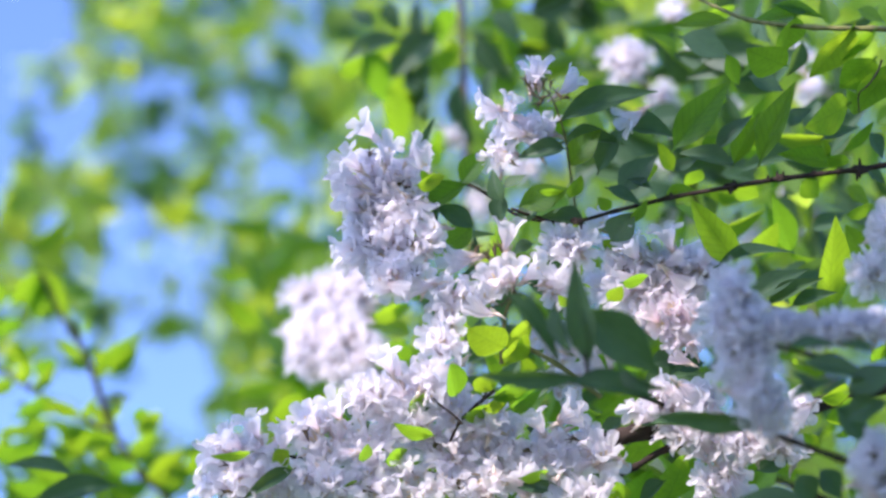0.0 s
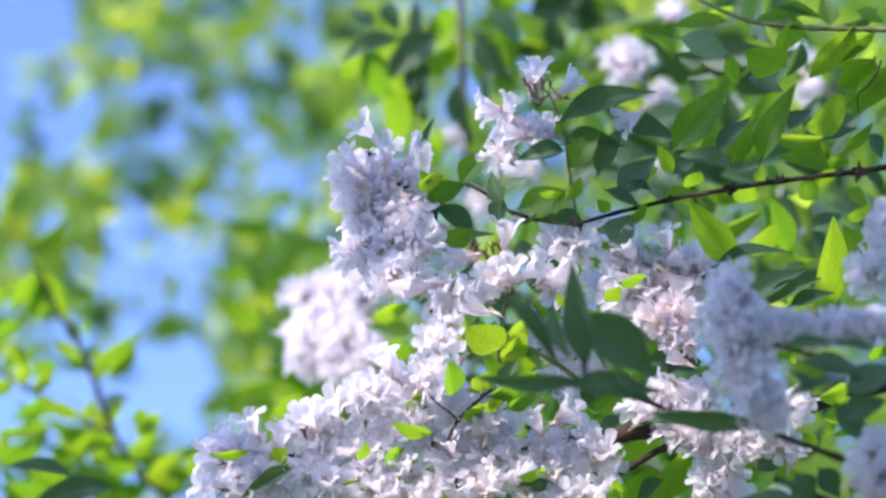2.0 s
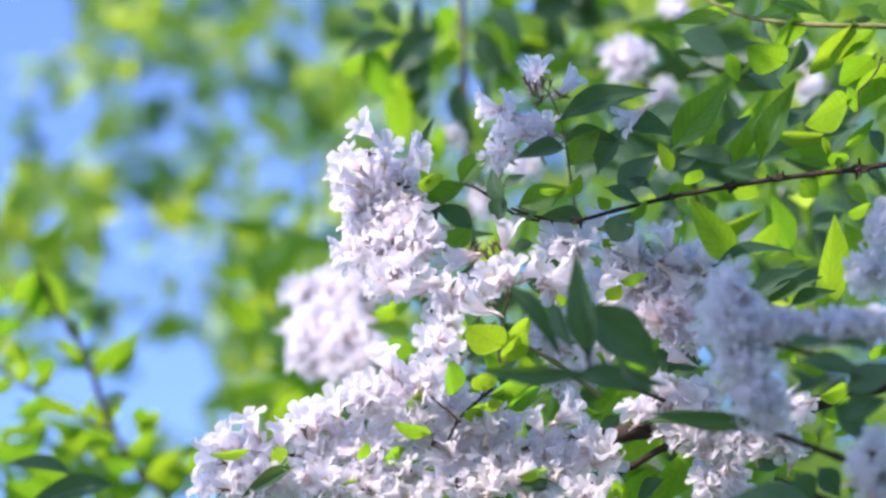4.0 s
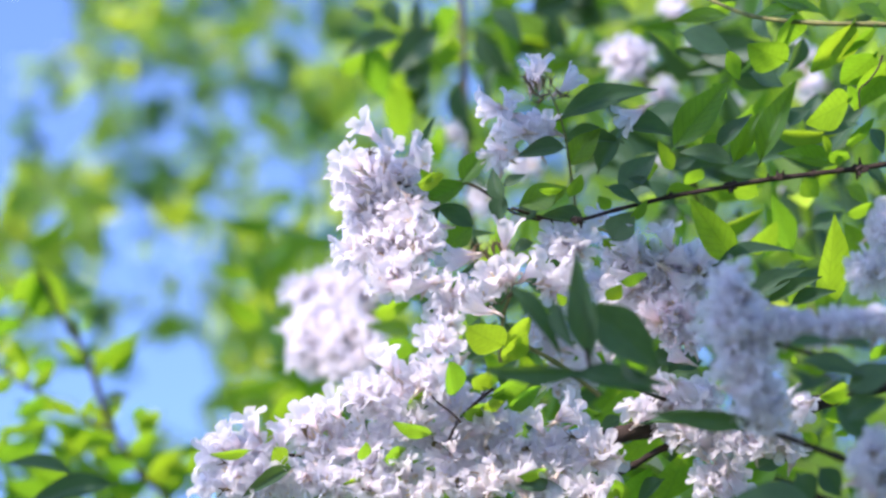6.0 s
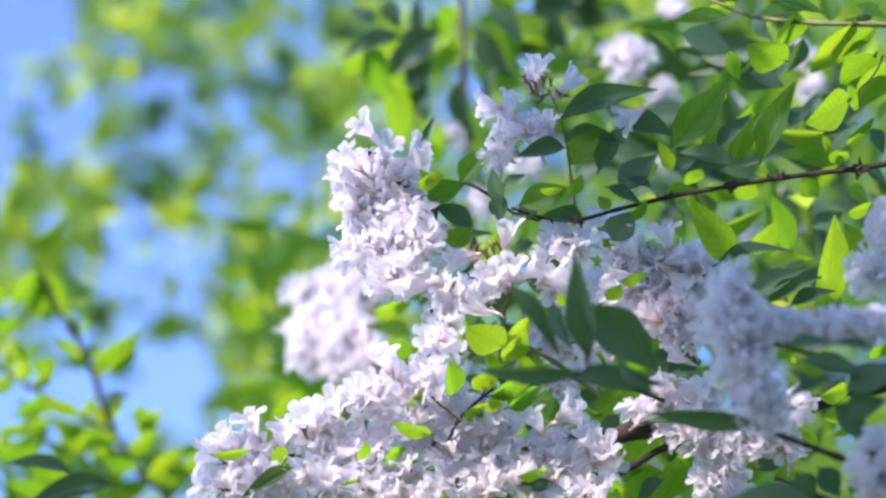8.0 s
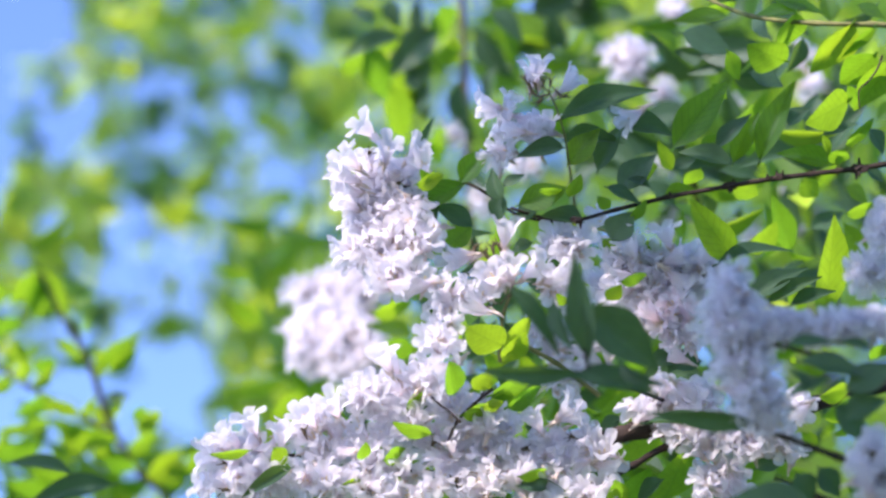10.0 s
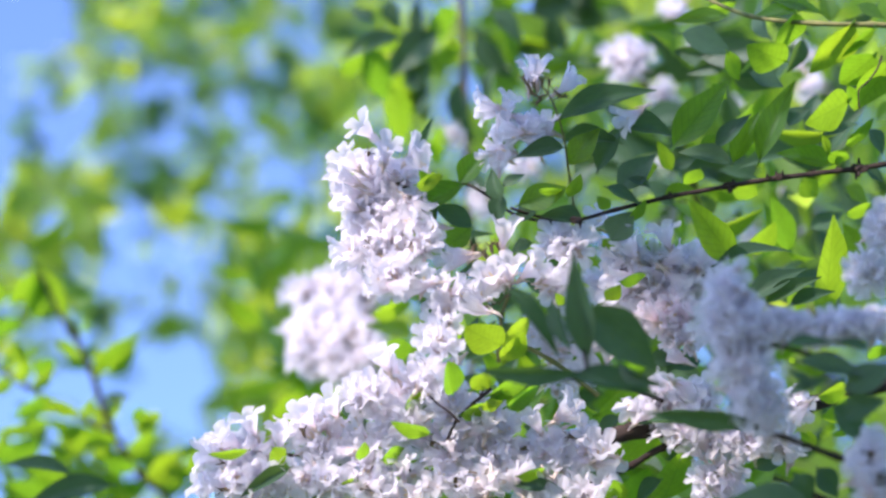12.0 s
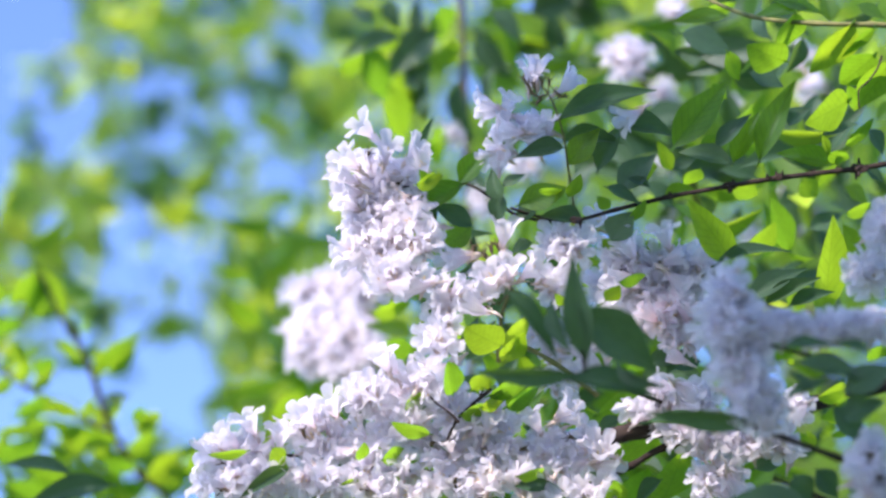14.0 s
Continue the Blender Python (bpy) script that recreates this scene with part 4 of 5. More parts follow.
leaf(lowspray, -1.98, -10.8, -2, 1.24, 0, 0, 0.93, -40, "O")
leaf(lowspray, -0.75, -9.01, -3, -0.62, 0.94, 0, 0.81, -30, "O")
leaf(lowspray, 5.49, -10.3, -3, -0.94, 0.62, 0, 0.94, 40, "O")
corymb(lowspray, -0.4848, -7, 2, 0.788, 0.667, 4, 0, 1.1)
corymb(lowspray, -1.888, -8.951, 1.2, 0.792, 0.792, 5, 0, 1)
corymb(lowspray, 0.4877, -8.657, 1, 0.732, 0.732, 4, 0, 1)
corymb(lowspray, 2.249, -8.935, 1.5, 0.669, 0.547, 4, 0, 1)
corymb(lowspray, -4.072, -7.871, 1.5, 1.03, 0.669, 6, 0, 1)
flower(lowspray, 0.8459, -6.012, 2.5, -1.2, -0.9, 0.5, 1.25)
flower(lowspray, -2.796, -6.716, 1.5, -0.5, 0.9, 0.3, 0.95)
leafy(lowspray, -0.8, -11.4, -12, 4.6, 2.0, 2.5, 20, 3, 33, 0.45)
lowright = branch(bush, [(28.7, -7.34, -16), (20.7, -9.1, -11), (15, -9.69, -5), (11.7, -9.4, -1), (9.74, -10.1, -1), (7.58, -10.6, -1)], 0.0046, 0.0042, label="brown woody branch")
thintwig = branch(bush, [(22.63, -11.56, 20), (20.73, -10.71, 22), (18.34, -9.673, 24), (16.24, -8.882, 24), (14.13, -8.144, 24)], 0.0021, 0.0011, label="dark thin twig")
lowtwig = branch(bush, [(15.9, -9.84, -1), (12.2, -10.8, -1), (10.4, -11.8, -1), (8.2, -12.9, -1), (6.04, -14.2, -1)], 0.002, 0.0016, label="dark thin twig")
leaf(lowright, 11, -9.25, 3, 5.06, 0, 0, 1.39, -68, "O")
lit_leaf(lowright, 8.76, -9.33, -6, 2.92, 1.11, 1.81, "g")
lit_leaf(lowright, 12.8, -10.6, -9, -3.16, -1.29, 1.71, "g")
lit_leaf(lowright, 12.6, -14.2, -8, 1.22, 2.95, 2.61, "g")
lit_leaf(lowright, 10.5, -14.2, -9, 1.29, 1.61, 1.64, "g")
leaf(lowright, 8.3, -12.8, -3, 1.87, -0.94, 0, 1.25, -30, "O")
lit_leaf(lowright, 9.33, -14, 1, 0, 1.52, 1.43, "g")
leaf(lowright, 12, -12.7, -2, -1.55, -1.24, 0, 1.24, 50, "O")
leaf(lowright, 9.91, -9.38, -4, -1.57, -1.25, 0, 1.13, 45, "O")
lit_leaf(lowright, 21.6, -8.1, 5.5, -1.6, -0.83, 1.27, "g")
lit_leaf(lowright, 21.3, -7.41, 5, -1.55, -0.42, 1.09, "g")
lit_leaf(lowright, 19.2, -9.61, 5.5, 0.65, -1.04, 0.59, "g")
leaf(lowright, 14.3, -6.24, -4, -1.57, -0.31, 0, 1.25, 40, "O")
leaf(lowright, 11.5, -7.45, -9, 3.23, 0.71, 0, 1.61, -30, "O")
leaf(lowright, 15.3, -7.84, -12, -2.62, 0.52, 0, 1.64, 20, "O")
leaf(lowright, 16, -8.03, -2, 1.55, -1.24, 0, 1.55, -40, "O")
leaf(lowright, 17.4, -7.81, -4, -1.57, -1.25, 0, 1.38, 40, "O")
leaf(lowright, 17.3, -12.1, -3, 1.87, 0.94, 0, 1.56, -40, "O")
leaf(lowright, 13.3, -5.58, -3, -0.94, -1.25, 0, 1.25, 40, "O")
corymb(lowright, 12.3, -7.94, 0, 1.41, 0.55, 7)
corymb(lowright, 14, -7.94, 0, 0.61, 0.49, 4)
corymb(lowright, 10.9, -8.55, 0, 0.8, 0.4, 4, -0.3)
corymb(lowright, 12.8, -9.93, 0, 1.29, 0.67, 6)
corymb(lowright, 14.9, -10.1, 0, 1.23, 0.8, 7)
corymb(lowright, 16.3, -10.5, 0, 0.92, 0.8, 5)
corymb(lowright, 15.1, -12.4, 0, 1.23, 0.98, 10)
corymb(lowright, 18.5, -10.6, 0, 0.8, 0.55, 4)
corymb(lowright, 17.7, -9.32, 0, 0.92, 0.4, 4)
corymb(lowright, 19.1, -8.3, 2, 0.45, 0.9, 4, 0, 0.9)
corymb(lowright, 14.6, -13.5, 0, 1.1, 0.4, 4)
leafy(lowright, 13.3, -12, -16, 6.03, 2.68, 3, 26, 3.4, 35, 0.45)
rightspray = branch(bush, [(19.7, -3.69, -2), (16, -2.44, -1.5), (12.8, -1.2, -1), (10.4, 0.34, -1), (8.51, 1.11, -1)], 0.0013, 0.0008, GREEN_STEM, label="slender green shoot")
flower(rightspray, 12.4, -0.03, 0, -0.43, 1.13, 0.4, 1)
flower(rightspray, 10.6, -0.58, 0, -0.61, 0.92, 0.5, 1)
flower(rightspray, 11.8, -0.89, 0, 1.84, 0.92, 0.4, 1)
flower(rightspray, 14, -1.2, 0, 0.31, 0.98, 0.5, 1)
flower(rightspray, 10.6, -1.5, 0, -1.53, -0.15, 0.4, 1.05)
flower(rightspray, 10.3, -2.12, 0, -1.07, -0.31, 0.4, 1)
corymb(rightspray, 10, -0.89, -0.5, 1.17, 0.98, 9, -0.1)
corymb(rightspray, 11.6, -1.2, -0.5, 1.41, 1.11, 10)
corymb(rightspray, 13.7, -1.05, -0.5, 1.17, 0.92, 9, 0.1)
corymb(rightspray, 12.4, -2.5, -0.5, 1.5, 0.8, 8)
corymb(rightspray, 12.3, -3.5, 1.2, 1.4, 0.9, 5, 0, 0.95, FADED)
corymb(rightspray, 12.1, -3.3, 0.6, 1.4, 1.0, 6)
corymb(rightspray, 13.2, -1.6, -1.2, 1.5, 1.0, 8)
corymb(rightspray, 10.8, -1.6, -1.0, 1.2, 0.9, 6)
corymb(rightspray, 10.9, -2.74, -0.5, 1.05, 0.8, 6, -0.2)
corymb(rightspray, 12.7, -4.7, 1.4, 0.9, 0.9, 4, 0, 0.9, FADED)
corymb(rightspray, 12.7, -4.6, 0.8, 0.9, 0.9, 5)
corymb(rightspray, 8.61, -1.84, -3, 0.62, 0.94, 4, -0.2, 1)
lit_leaf(rightspray, 15.7, -0.64, 1, -2.44, 3.05, 1.84, "g")
lit_leaf(rightspray, 21.03, -3.588, -3, 0.2496, 5.241, 2.06, "g")
lit_leaf(rightspray, 18.11, -0.2985, -14, 1.393, 1.824, 1.46, "g")
lit_leaf(rightspray, 20.87, 0.03389, -18, -1.355, 3.05, 1.56, "g")
lit_leaf(rightspray, 24.48, -0.2953, -12, -1.312, 1.641, 1.31, "g")
lit_leaf(rightspray, 20.64, -3.862, -10, -0.9736, 1.947, 1.1, "g")
leaf(rightspray, 14.8, -0.76, 2, 3.76, 1.51, 0, 1.03, -50, "L")
leaf(rightspray, 16.3, -2.74, 3, 2.95, 2.17, 0, 1.39, -30, "L")
leaf(rightspray, 17.3, -2.86, 3, 2.83, 1.69, 0, 1.02, -30, "L")
leaf(rightspray, 18.6, -2.98, 3, 2.29, 1.02, 0, 0.96, -35, "L")
leaf(rightspray, 15.9, -1.82, -1, -0.92, 0.92, 0, 0.92, 20, "O")
lit_leaf(rightspray, 9.52, -1.72, 3, 1.51, 0.24, 0.734, "g")
lit_leaf(rightspray, 8.79, -2.69, 2.5, 0.76, 0.76, 0.922, "g")
leaf(rightspray, 11.4, -6.21, -3, 2.5, 0.62, 0, 1.37, -40, "O")
lit_leaf(rightspray, 10, -5.68, -6, -1.27, 1.27, 0.943, "g")
leafy(rightspray, 17.9, 0.73, -22, 6.92, 4.5, 4, 22, 3.6, 37, 0.45)
topright = branch(bush, [(25, 12.1, 0), (23.3, 12.2, 0), (20.2, 12.3, -0.5), (16.9, 12.8, -2), (14.3, 14.1, -4)], 0.0016, 0.001, GREEN_STEM, label="pale yellow-brown shoot")
leafy(topright, 20.8, 10.2, -24, 6.64, 5.24, 6, 26, 3.6, 39, 0.3)

leaf(upper, 12.63, 5.611, 0, 2.821, 3.679, 0, 2.02, -15, "o")
leaf(upper, 14.86, 5.472, 0.5, 1.743, 1.957, 0, 1.28, -45, "O")
leaf(upper, 15.87, 4.797, -0.5, 1.291, 2.767, 0, 1.23, -20, "o")
leaf(upper, 17.26, 4.936, 0, 1.686, 4.354, 0, 1.59, -25, "o")
leaf(upper, 19.16, 6.832, -3, 1.061, 1.154, 0, 1.25, -40, "O")
leaf(upper, 21.4, 4.657, -1, -3.084, 0.7401, 0, 1.3, 20, "o")
leaf(upper, 15.48, 4.664, 1, -2.652, 0.7925, 0, 1.34, 35, "O")
lit_leaf(upper, 13.98, 5.488, 0, 0.9198, 0.6745, 0.797, "g")
leaf(upper, 10.08, 6.681, -1.5, 2.722, -0.09279, 0, 1.79, -40, "O")
leaf(upper, 6.908, 4.657, -1, 1.665, 2.005, 0, 1.54, -20, "o")
leaf(upper, 6.762, 5.925, -2, 3.195, 0.3102, 0, 1.3, -35, "O")
leaf(upper, 8.586, 4.386, -2.5, 1.244, 2.644, 0, 1.56, -40, "O")
leaf(upper, 9.627, 3.25, 0, 1.901, 1.993, 0, 1.78, -30, "O")
lit_leaf(upper, 10.79, 4.149, -3, 1.186, 0.3744, 1.19, "g")
leaf(upper, 11.19, 3.393, 0.5, -1.223, 0.5503, 0, 0.611, 30, "O")
leaf(upper, 6.5, 5.488, 0, -2.483, -0.184, 0, 1.29, 30, "O")
leaf(upper, 4.231, 2.422, 0, 2.698, 0.9811, 0, 1.59, -15, "o")
lit_leaf(upper, 5.212, 3.2, 1, 1.555, -0.1219, 0.457, "g")
lit_leaf(upper, 6.888, 2.86, -0.5, 0.6765, 1.107, 0.799, "g")
lit_leaf(upper, 9.075, 2.238, 0, -0.6745, 0.5519, 0.736, "g")
leaf(upper, 8.927, 3.332, 0.5, 1.895, -0.7948, 0, 1.04, -45, "O")
leaf(upper, 9.229, 0.4906, 0, 1.012, 1.625, 0, 1.9, -30, "O")
lit_leaf(upper, 10.27, 1.507, -0.5, 0.8302, 1.107, 0.615, "g")
lit_leaf(upper, 8.707, 0.5212, 0, 0.9811, -0.5519, 0.736, "g")
lit_leaf(upper, 11.13, 0.3997, -0.5, 1.537, -0.861, 0.676, "g")
leaf(upper, 7.564, 1.507, -0.5, -2.152, 0.615, 0, 1.35, 40, "O")
leaf(upper, 4.194, 1.511, -1, 1.172, 1.234, 0, 1.23, -40, "O")
leaf(upper, 3.179, 2.721, 0.5, -0.6114, 1.59, 0, 1.04, -20, "O")
leaf(upper, 3.189, 2.943, 0, -0.2453, -1.625, 0, 1.17, 25, "O")
leaf(upper, 3.305, 3.397, 0.3, 1.163, 0.7345, 0, 0.796, -40, "O")
leaf(upper, 4.873, 0.3392, -1, -1.141, -0.4626, 0, 0.925, 40, "O")
leaf(upper, 12.67, 4.348, -1, 1.234, 0.771, 0, 0.925, -40, "O")
leaf(upper, 12.35, 2.995, -3, 1.716, 0.468, 0, 0.811, -30, "o")
lit_leaf(upper, 12.74, 4.424, -4, -0.7844, 1.412, 0.879, "g")
lit_leaf(upper, 14.47, 4.475, -6, -0.7934, -0.9521, 0.952, "g")
lit_leaf(upper, 20.53, 3.905, -9, 1.13, -0.9682, 1.29, "g")
lit_leaf(upper, 16.65, 3.582, -9, 1.614, -0.6455, 1.16, "g")
leaf(upper, 22.98, 3.562, -8, 1.284, -0.9628, 0, 1.09, -30, "o")
lit_leaf(upper, 21.95, 1.932, 0, 2.085, 0.4906, 0.797, "g")
leaf(upper, 23.56, 4.424, -4, 1.035, -0.6275, 0, 0.816, -30, "O")
lit_leaf(topright, 22.01, 8.064, 0, -2.391, -1.41, 1.9, "g")
lit_leaf(topright, 20.6, 6.163, 0, 0.6745, -1.165, 0.491, "g")
lit_leaf(topright, 20.97, 5.182, 0, 1.349, -0.3066, 0.858, "g")
lit_leaf(topright, 23.42, 10.52, 0, -1.656, -1.656, 2.27, "g")
lit_leaf(topright, 24.33, 10.27, 0.5, -1.712, -2.843, 2.02, "g")
lit_leaf(topright, 21.89, 8.835, 0.5, 0.6725, -1.284, 0.734, "g")
lit_leaf(topright, 22.2, 12.17, 0, -1.84, -2.759, 1.9, "g")
lit_leaf(topright, 23.38, 12.03, 0.3, -1.53, -1.653, 0.612, "g")
lit_leaf(topright, 19.19, 12.82, -0.5, -0.492, -2.029, 1.54, "g")
lit_leaf(topright, 18.69, 10.27, -1, -2.159, 0.5551, 1.85, "g")
lit_leaf(topright, 15.9, 11.01, -5, 0.8836, -1.578, 1.01, "g")
lit_leaf(topright, 15, 9.131, -4, 0.8786, -0.7844, 0.879, "g")
leaf(topright, 15.37, 12.7, -0.5, -2.952, -0.1845, 0, 0.984, 25, "o")
leaf(topright, 20.09, 13.32, -3, -3.057, -0.3744, 0, 1.06, 35, "o")
leaf(topright, 18.47, 13.7, -3, 2.683, -0.5616, 0, 0.936, -30, "o")
lit_leaf(topright, 22.02, 5.644, -1, 1.542, 1.419, 0.678, "g")
leaf(topright, 20.91, 6.297, -2, 1.923, 0.7444, 0, 0.869, -40, "O")
leaf(topright, 17.52, 9.981, -8, 1.926, -0.6419, 0, 1.6, -40, "O")
leaf(topright, 20.64, 12.04, -10, -0.6491, -1.947, 0, 1.3, -40, "O")
leaf(topright, 13.98, 12.5, -12, 2.953, -0.9843, 0, 1.97, -30, "O")
leaf(topright, 22.96, 13.45, -3, 1.497, -0.624, 0, 0.936, -30, "o")
leaf(topright, 22.72, 7.648, -6, -1.269, 0.9521, 0, 0.952, 40, "O")
leaf(topright, 23.72, 6.621, -4, 0.8786, -1.255, 0, 1.26, -40, "O")
leaf(topright, 17.76, 7.091, -4, -0.3138, -1.098, 0, 1.13, 40, "O")
curled = branch(bush, [(23.71, 10.45, 1), (23.44, 9.723, 1), (22.92, 9.022, 1), (22.46, 8.565, 1), (22.49, 7.59, 1)], 0.0006, 0.0004, label="thin dark tendril-like twig")
nearleaf = branch(bush, [(16.56, -10.24, -8), (14.07, -9.278, -5), (11.99, -8.186, 0), (9.294, -6.928, 12), (7.059, -5.918, 23), (6.642, -4.454, 24)], 0.0012, 0.0007)
leaf(nearleaf, 6.853, -4.929, 24, -0.8434, 4.692, 0.6, 1.48, -20, "O")
leaf(nearleaf, 6.642, -2.767, 24, 3.743, -2.794, 0, 2.32, -8, "L")
leaf(nearleaf, 3.11, -1.871, 24, 2.636, -2.952, 0, 1, -30, "O")
leaf(nearleaf, 6.326, -5.719, 24, -4.692, -0.1054, 0.2, 1.05, -30, "G")
leaf(nearleaf, 6.168, -5.983, 24, 4.059, -0.4217, 0, 1.42, -40, "O")
leaf(nearleaf, 5.271, -2.504, 24, 0.5799, -2.161, 0.8, 1.05, 40, "O")
leaf(thintwig, 14.34, -8.092, 24, -4.797, 0.3163, 0.2, 1.16, -30, "G")
leaf(nearleaf, 17.29, -12.23, 24, -5.377, 0.1845, -0.5, 2.21, 50, "O")
leaf(nearleaf, 8.329, -5.245, 24, 1.792, -1.318, 1, 0.896, 55, "O")
nearspray = branch(bush, [(22.56, -6.563, 24), (19.4, -5.64, 24), (17.03, -4.85, 24), (15.45, -4.454, 24), (13.86, -4.191, 24)], 0.0011, 0.0007)
corymb(nearspray, 13.28, -1.766, 24, 0.685, 0.633, 6, 0, 1)
corymb(nearspray, 13.39, -3.136, 24, 1.16, 0.896, 11, 0, 1)
corymb(nearspray, 13.92, -4.85, 24, 1.21, 1, 11, 0, 1)
corymb(nearspray, 14.65, -6.431, 24, 0.843, 0.685, 6, 0, 1)
corymb(nearspray, 15.05, -3.453, 24, 0.633, 0.633, 4, 0, 1)
corymb(nearspray, 16.1, -3.505, 24, 0.633, 0.343, 5, 0, 0.9)
corymb(nearspray, 17.29, -3.664, 24, 0.738, 0.316, 5, 0, 0.9)
corymb(nearspray, 18.61, -3.505, 24, 0.791, 0.343, 6, 0, 0.9)
corymb(nearspray, 19.93, -3.4, 24, 0.685, 0.448, 5, 0, 0.9)
corymb(nearspray, 21.22, -1.042, 14, 0.732, 0.788, 8, 0, 1)
corymb(nearspray, 21.9, 1.154, 14, 0.563, 0.901, 6, 0, 1)
corymb(nearspray, 19.78, -9.463, 26, 0.78, 0.936, 8, 0, 1)
corymb(nearspray, 20.17, -11.02, 26, 0.884, 0.78, 7, 0, 1)
corymb(nearspray, 14.92, -7.406, 24, 0.949, 0.527, 6, 0, 1)
leaf(nearspray, 15.66, -4.334, 28, 2.179, 0.2564, 0, 0.768, -45, "O")
leaf(nearspray, 16.31, -5.103, 28, 3.334, -0.564, 0, 1.22, -40, "O")
leaf(nearspray, 18.36, -6.384, 28, 2.308, 1.282, 0, 1.57, -30, "O")
leaf(nearspray, 15.8, -6.641, 28, 2.051, 1.026, 0, 0.87, -50, "O")
leaf(nearspray, 19.39, -4.589, 28, -1.538, 0.5128, 0, 0.694, 40, "O")
leaf(nearspray, 18.36, -7.666, 28, 1.743, 1.026, 0, 1.4, -30, "O")
leaf(nearspray, 16.82, -6.384, 28, -1.026, 1.026, 0, 0.694, 40, "O")
leaf(nearspray, 16.95, -10.8, 20, 0.8122, -1.354, 0, 1.62, -30, "O")
leaf(nearspray, 18.03, -10.53, 20, 1.083, -1.354, 0, 1.35, -20, "O")
leaf(nearspray, 18.84, -7.554, 20, 1.624, -1.624, 0, 1.62, -30, "O")
lit_leaf(nearspray, 20.93, -7.423, 8, -1.461, -0.2923, 0.701, "g")
lit_leaf(nearspray, 21.22, -8.008, 8, -1.607, -0.6722, 0.994, "g")
lit_leaf(nearspray, 21.22, -9.089, 8, -1.023, -0.5261, 0.526, "g")
lit_leaf(nearspray, 22.91, -4.939, 8, -0.6722, -0.8768, 1.05, "g")
lit_leaf(nearspray, 18.59, -9.469, 8, 0.5845, -0.7306, 0.468, "g")
lit_leaf(nearspray, 18, -5.582, 8, 0.3507, -0.3799, 0.351, "g")
lit_leaf(nearspray, 21.22, -11.31, 8, 1.023, -0.2923, 0.585, "g")

# unseen shoots above the bush, added to cast shade on what hangs below
high_stem = branch(bush, [(54, -229, -26), (50, -60, -24), (30, 30, -10), (5, 66, 20), (-25, 80, 40)], 0.014, 0.004, label="unseen brown arching stem added to carry the shading shoots", name="stem")
high_near = branch(bush, [(43.7, 36.3, 20), (23.2, 54.1, 30), (2.77, 55.8, 38)], 0.005, 0.002)
shade_leaves(high_near, 14.4, -4.1, 30, 5.23, 4.19, 120, 51, 75)
shade_leaves(high_near, 14.8, -6.78, 25, 2.88, 1.57, 34, 66, 75)
shade_leaves(high_near, 7.6, -3.9, 24, 4.0, 3.2, 40, 52, 75)
shade_leaves(high_near, 20.5, -9.72, 20, 2.44, 4.06, 60, 53, 75)
shade_leaves(high_near, 20.7, -0.78, 20, 1.62, 2.17, 16, 80, 75)
shade_leaves(high_near, 14.4, -4.2, 30, 5.5, 3.93, 90, 84, 45)
shade_leaves(high_near, 20.5, -9.72, 20, 2.98, 4.06, 110, 85, 45)
shade_leaves(high_near, 14.4, -4.2, 30, 5.23, 3.66, 110, 87, 32)
shade_leaves(high_near, 19.6, -10.7, 9, 2.9, 2.32, 44, 86, 75)
shade_leaves(high_near, 16.1, -12.7, 6, 3.25, 1.18, 8, 54, 75)
shade_leaves(high_near, 13.4, -8.89, 4, 2.39, 0.72, 4, 69, 75)
shade_leaves(high_near, 19, -8.2, 4, 1.08, 1.5, 8, 74, 75)
shade_leaves(high_near, 18.3, -10.4, 3, 2.41, 0.72, 8, 79, 75)
shade_leaves(high_near, 14.8, -3.77, 30, 6.5, 4.6, 150, 90, 60)
shade_leaves(high_near, 19.4, -9.59, 26, 3.4, 4.2, 90, 91, 60)
shade_leaves(high_near, 21.4, -0.253, 14, 2.6, 3.4, 40, 92, 60)
shade_leaves(high_near, 19.8, -9.85, 26, 4.2, 4.6, 130, 93, 48)
high_mid = branch(bush, [(49.2, 43.5, -10), (21.3, 69.7, 5), (-2.36, 71.5, 14)], 0.005, 0.002)
shade_leaves(high_mid, 10.3, 5.24, 0, 3.98, 3.68, 34, 56, 75)
shade_leaves(high_mid, 14, 7.39, 0, 1.84, 1.84, 8, 57, 75)
shade_leaves(high_mid, -10.2, -12.2, 1, 3.66, 1.52, 6, 88, 75)
shade_leaves(high_mid, 0.18, 1.88, -1, 1.54, 1.54, 4, 58, 75)
shade_leaves(high_mid, 9.38, 1.26, 0, 1.84, 1.23, 8, 64, 75)
shade_leaves(high_mid, -24.9, -14.5, -32, 4, 1.6, 30, 65, 75)
shade_leaves(high_mid, 17.1, 8.5, -4, 4.5, 3.4, 34, 67, 75)
shade_leaves(high_mid, -1.83, 14.6, -61, 3.74, 2.5, 14, 68, 75)
high_left = branch(bush, [(45.9, 46.8, -10), (18.3, 72.6, 5), (-7.99, 71.5, 14)], 0.005, 0.002)
shade_leaves(high_left, 4.19, 7.58, -1, 3.39, 2.77, 24, 59, 75)
high_right = branch(bush, [(49.2, 46.8, -10), (24.3, 69.7, 5), (3.26, 71.5, 14)], 0.005, 0.002)
shade_leaves(high_right, 13.2, -3.2, 0.6, 2.5, 3.4, 24, 60, 75)
high_low = branch(bush, [(48.6, 43, -8), (15.6, 64.9, 2), (-5.31, 67.6, 10)], 0.005, 0.002)
shade_leaves(high_low, 3.2, -12, 0.5, 5.0, 1.9, 15, 75, 75)
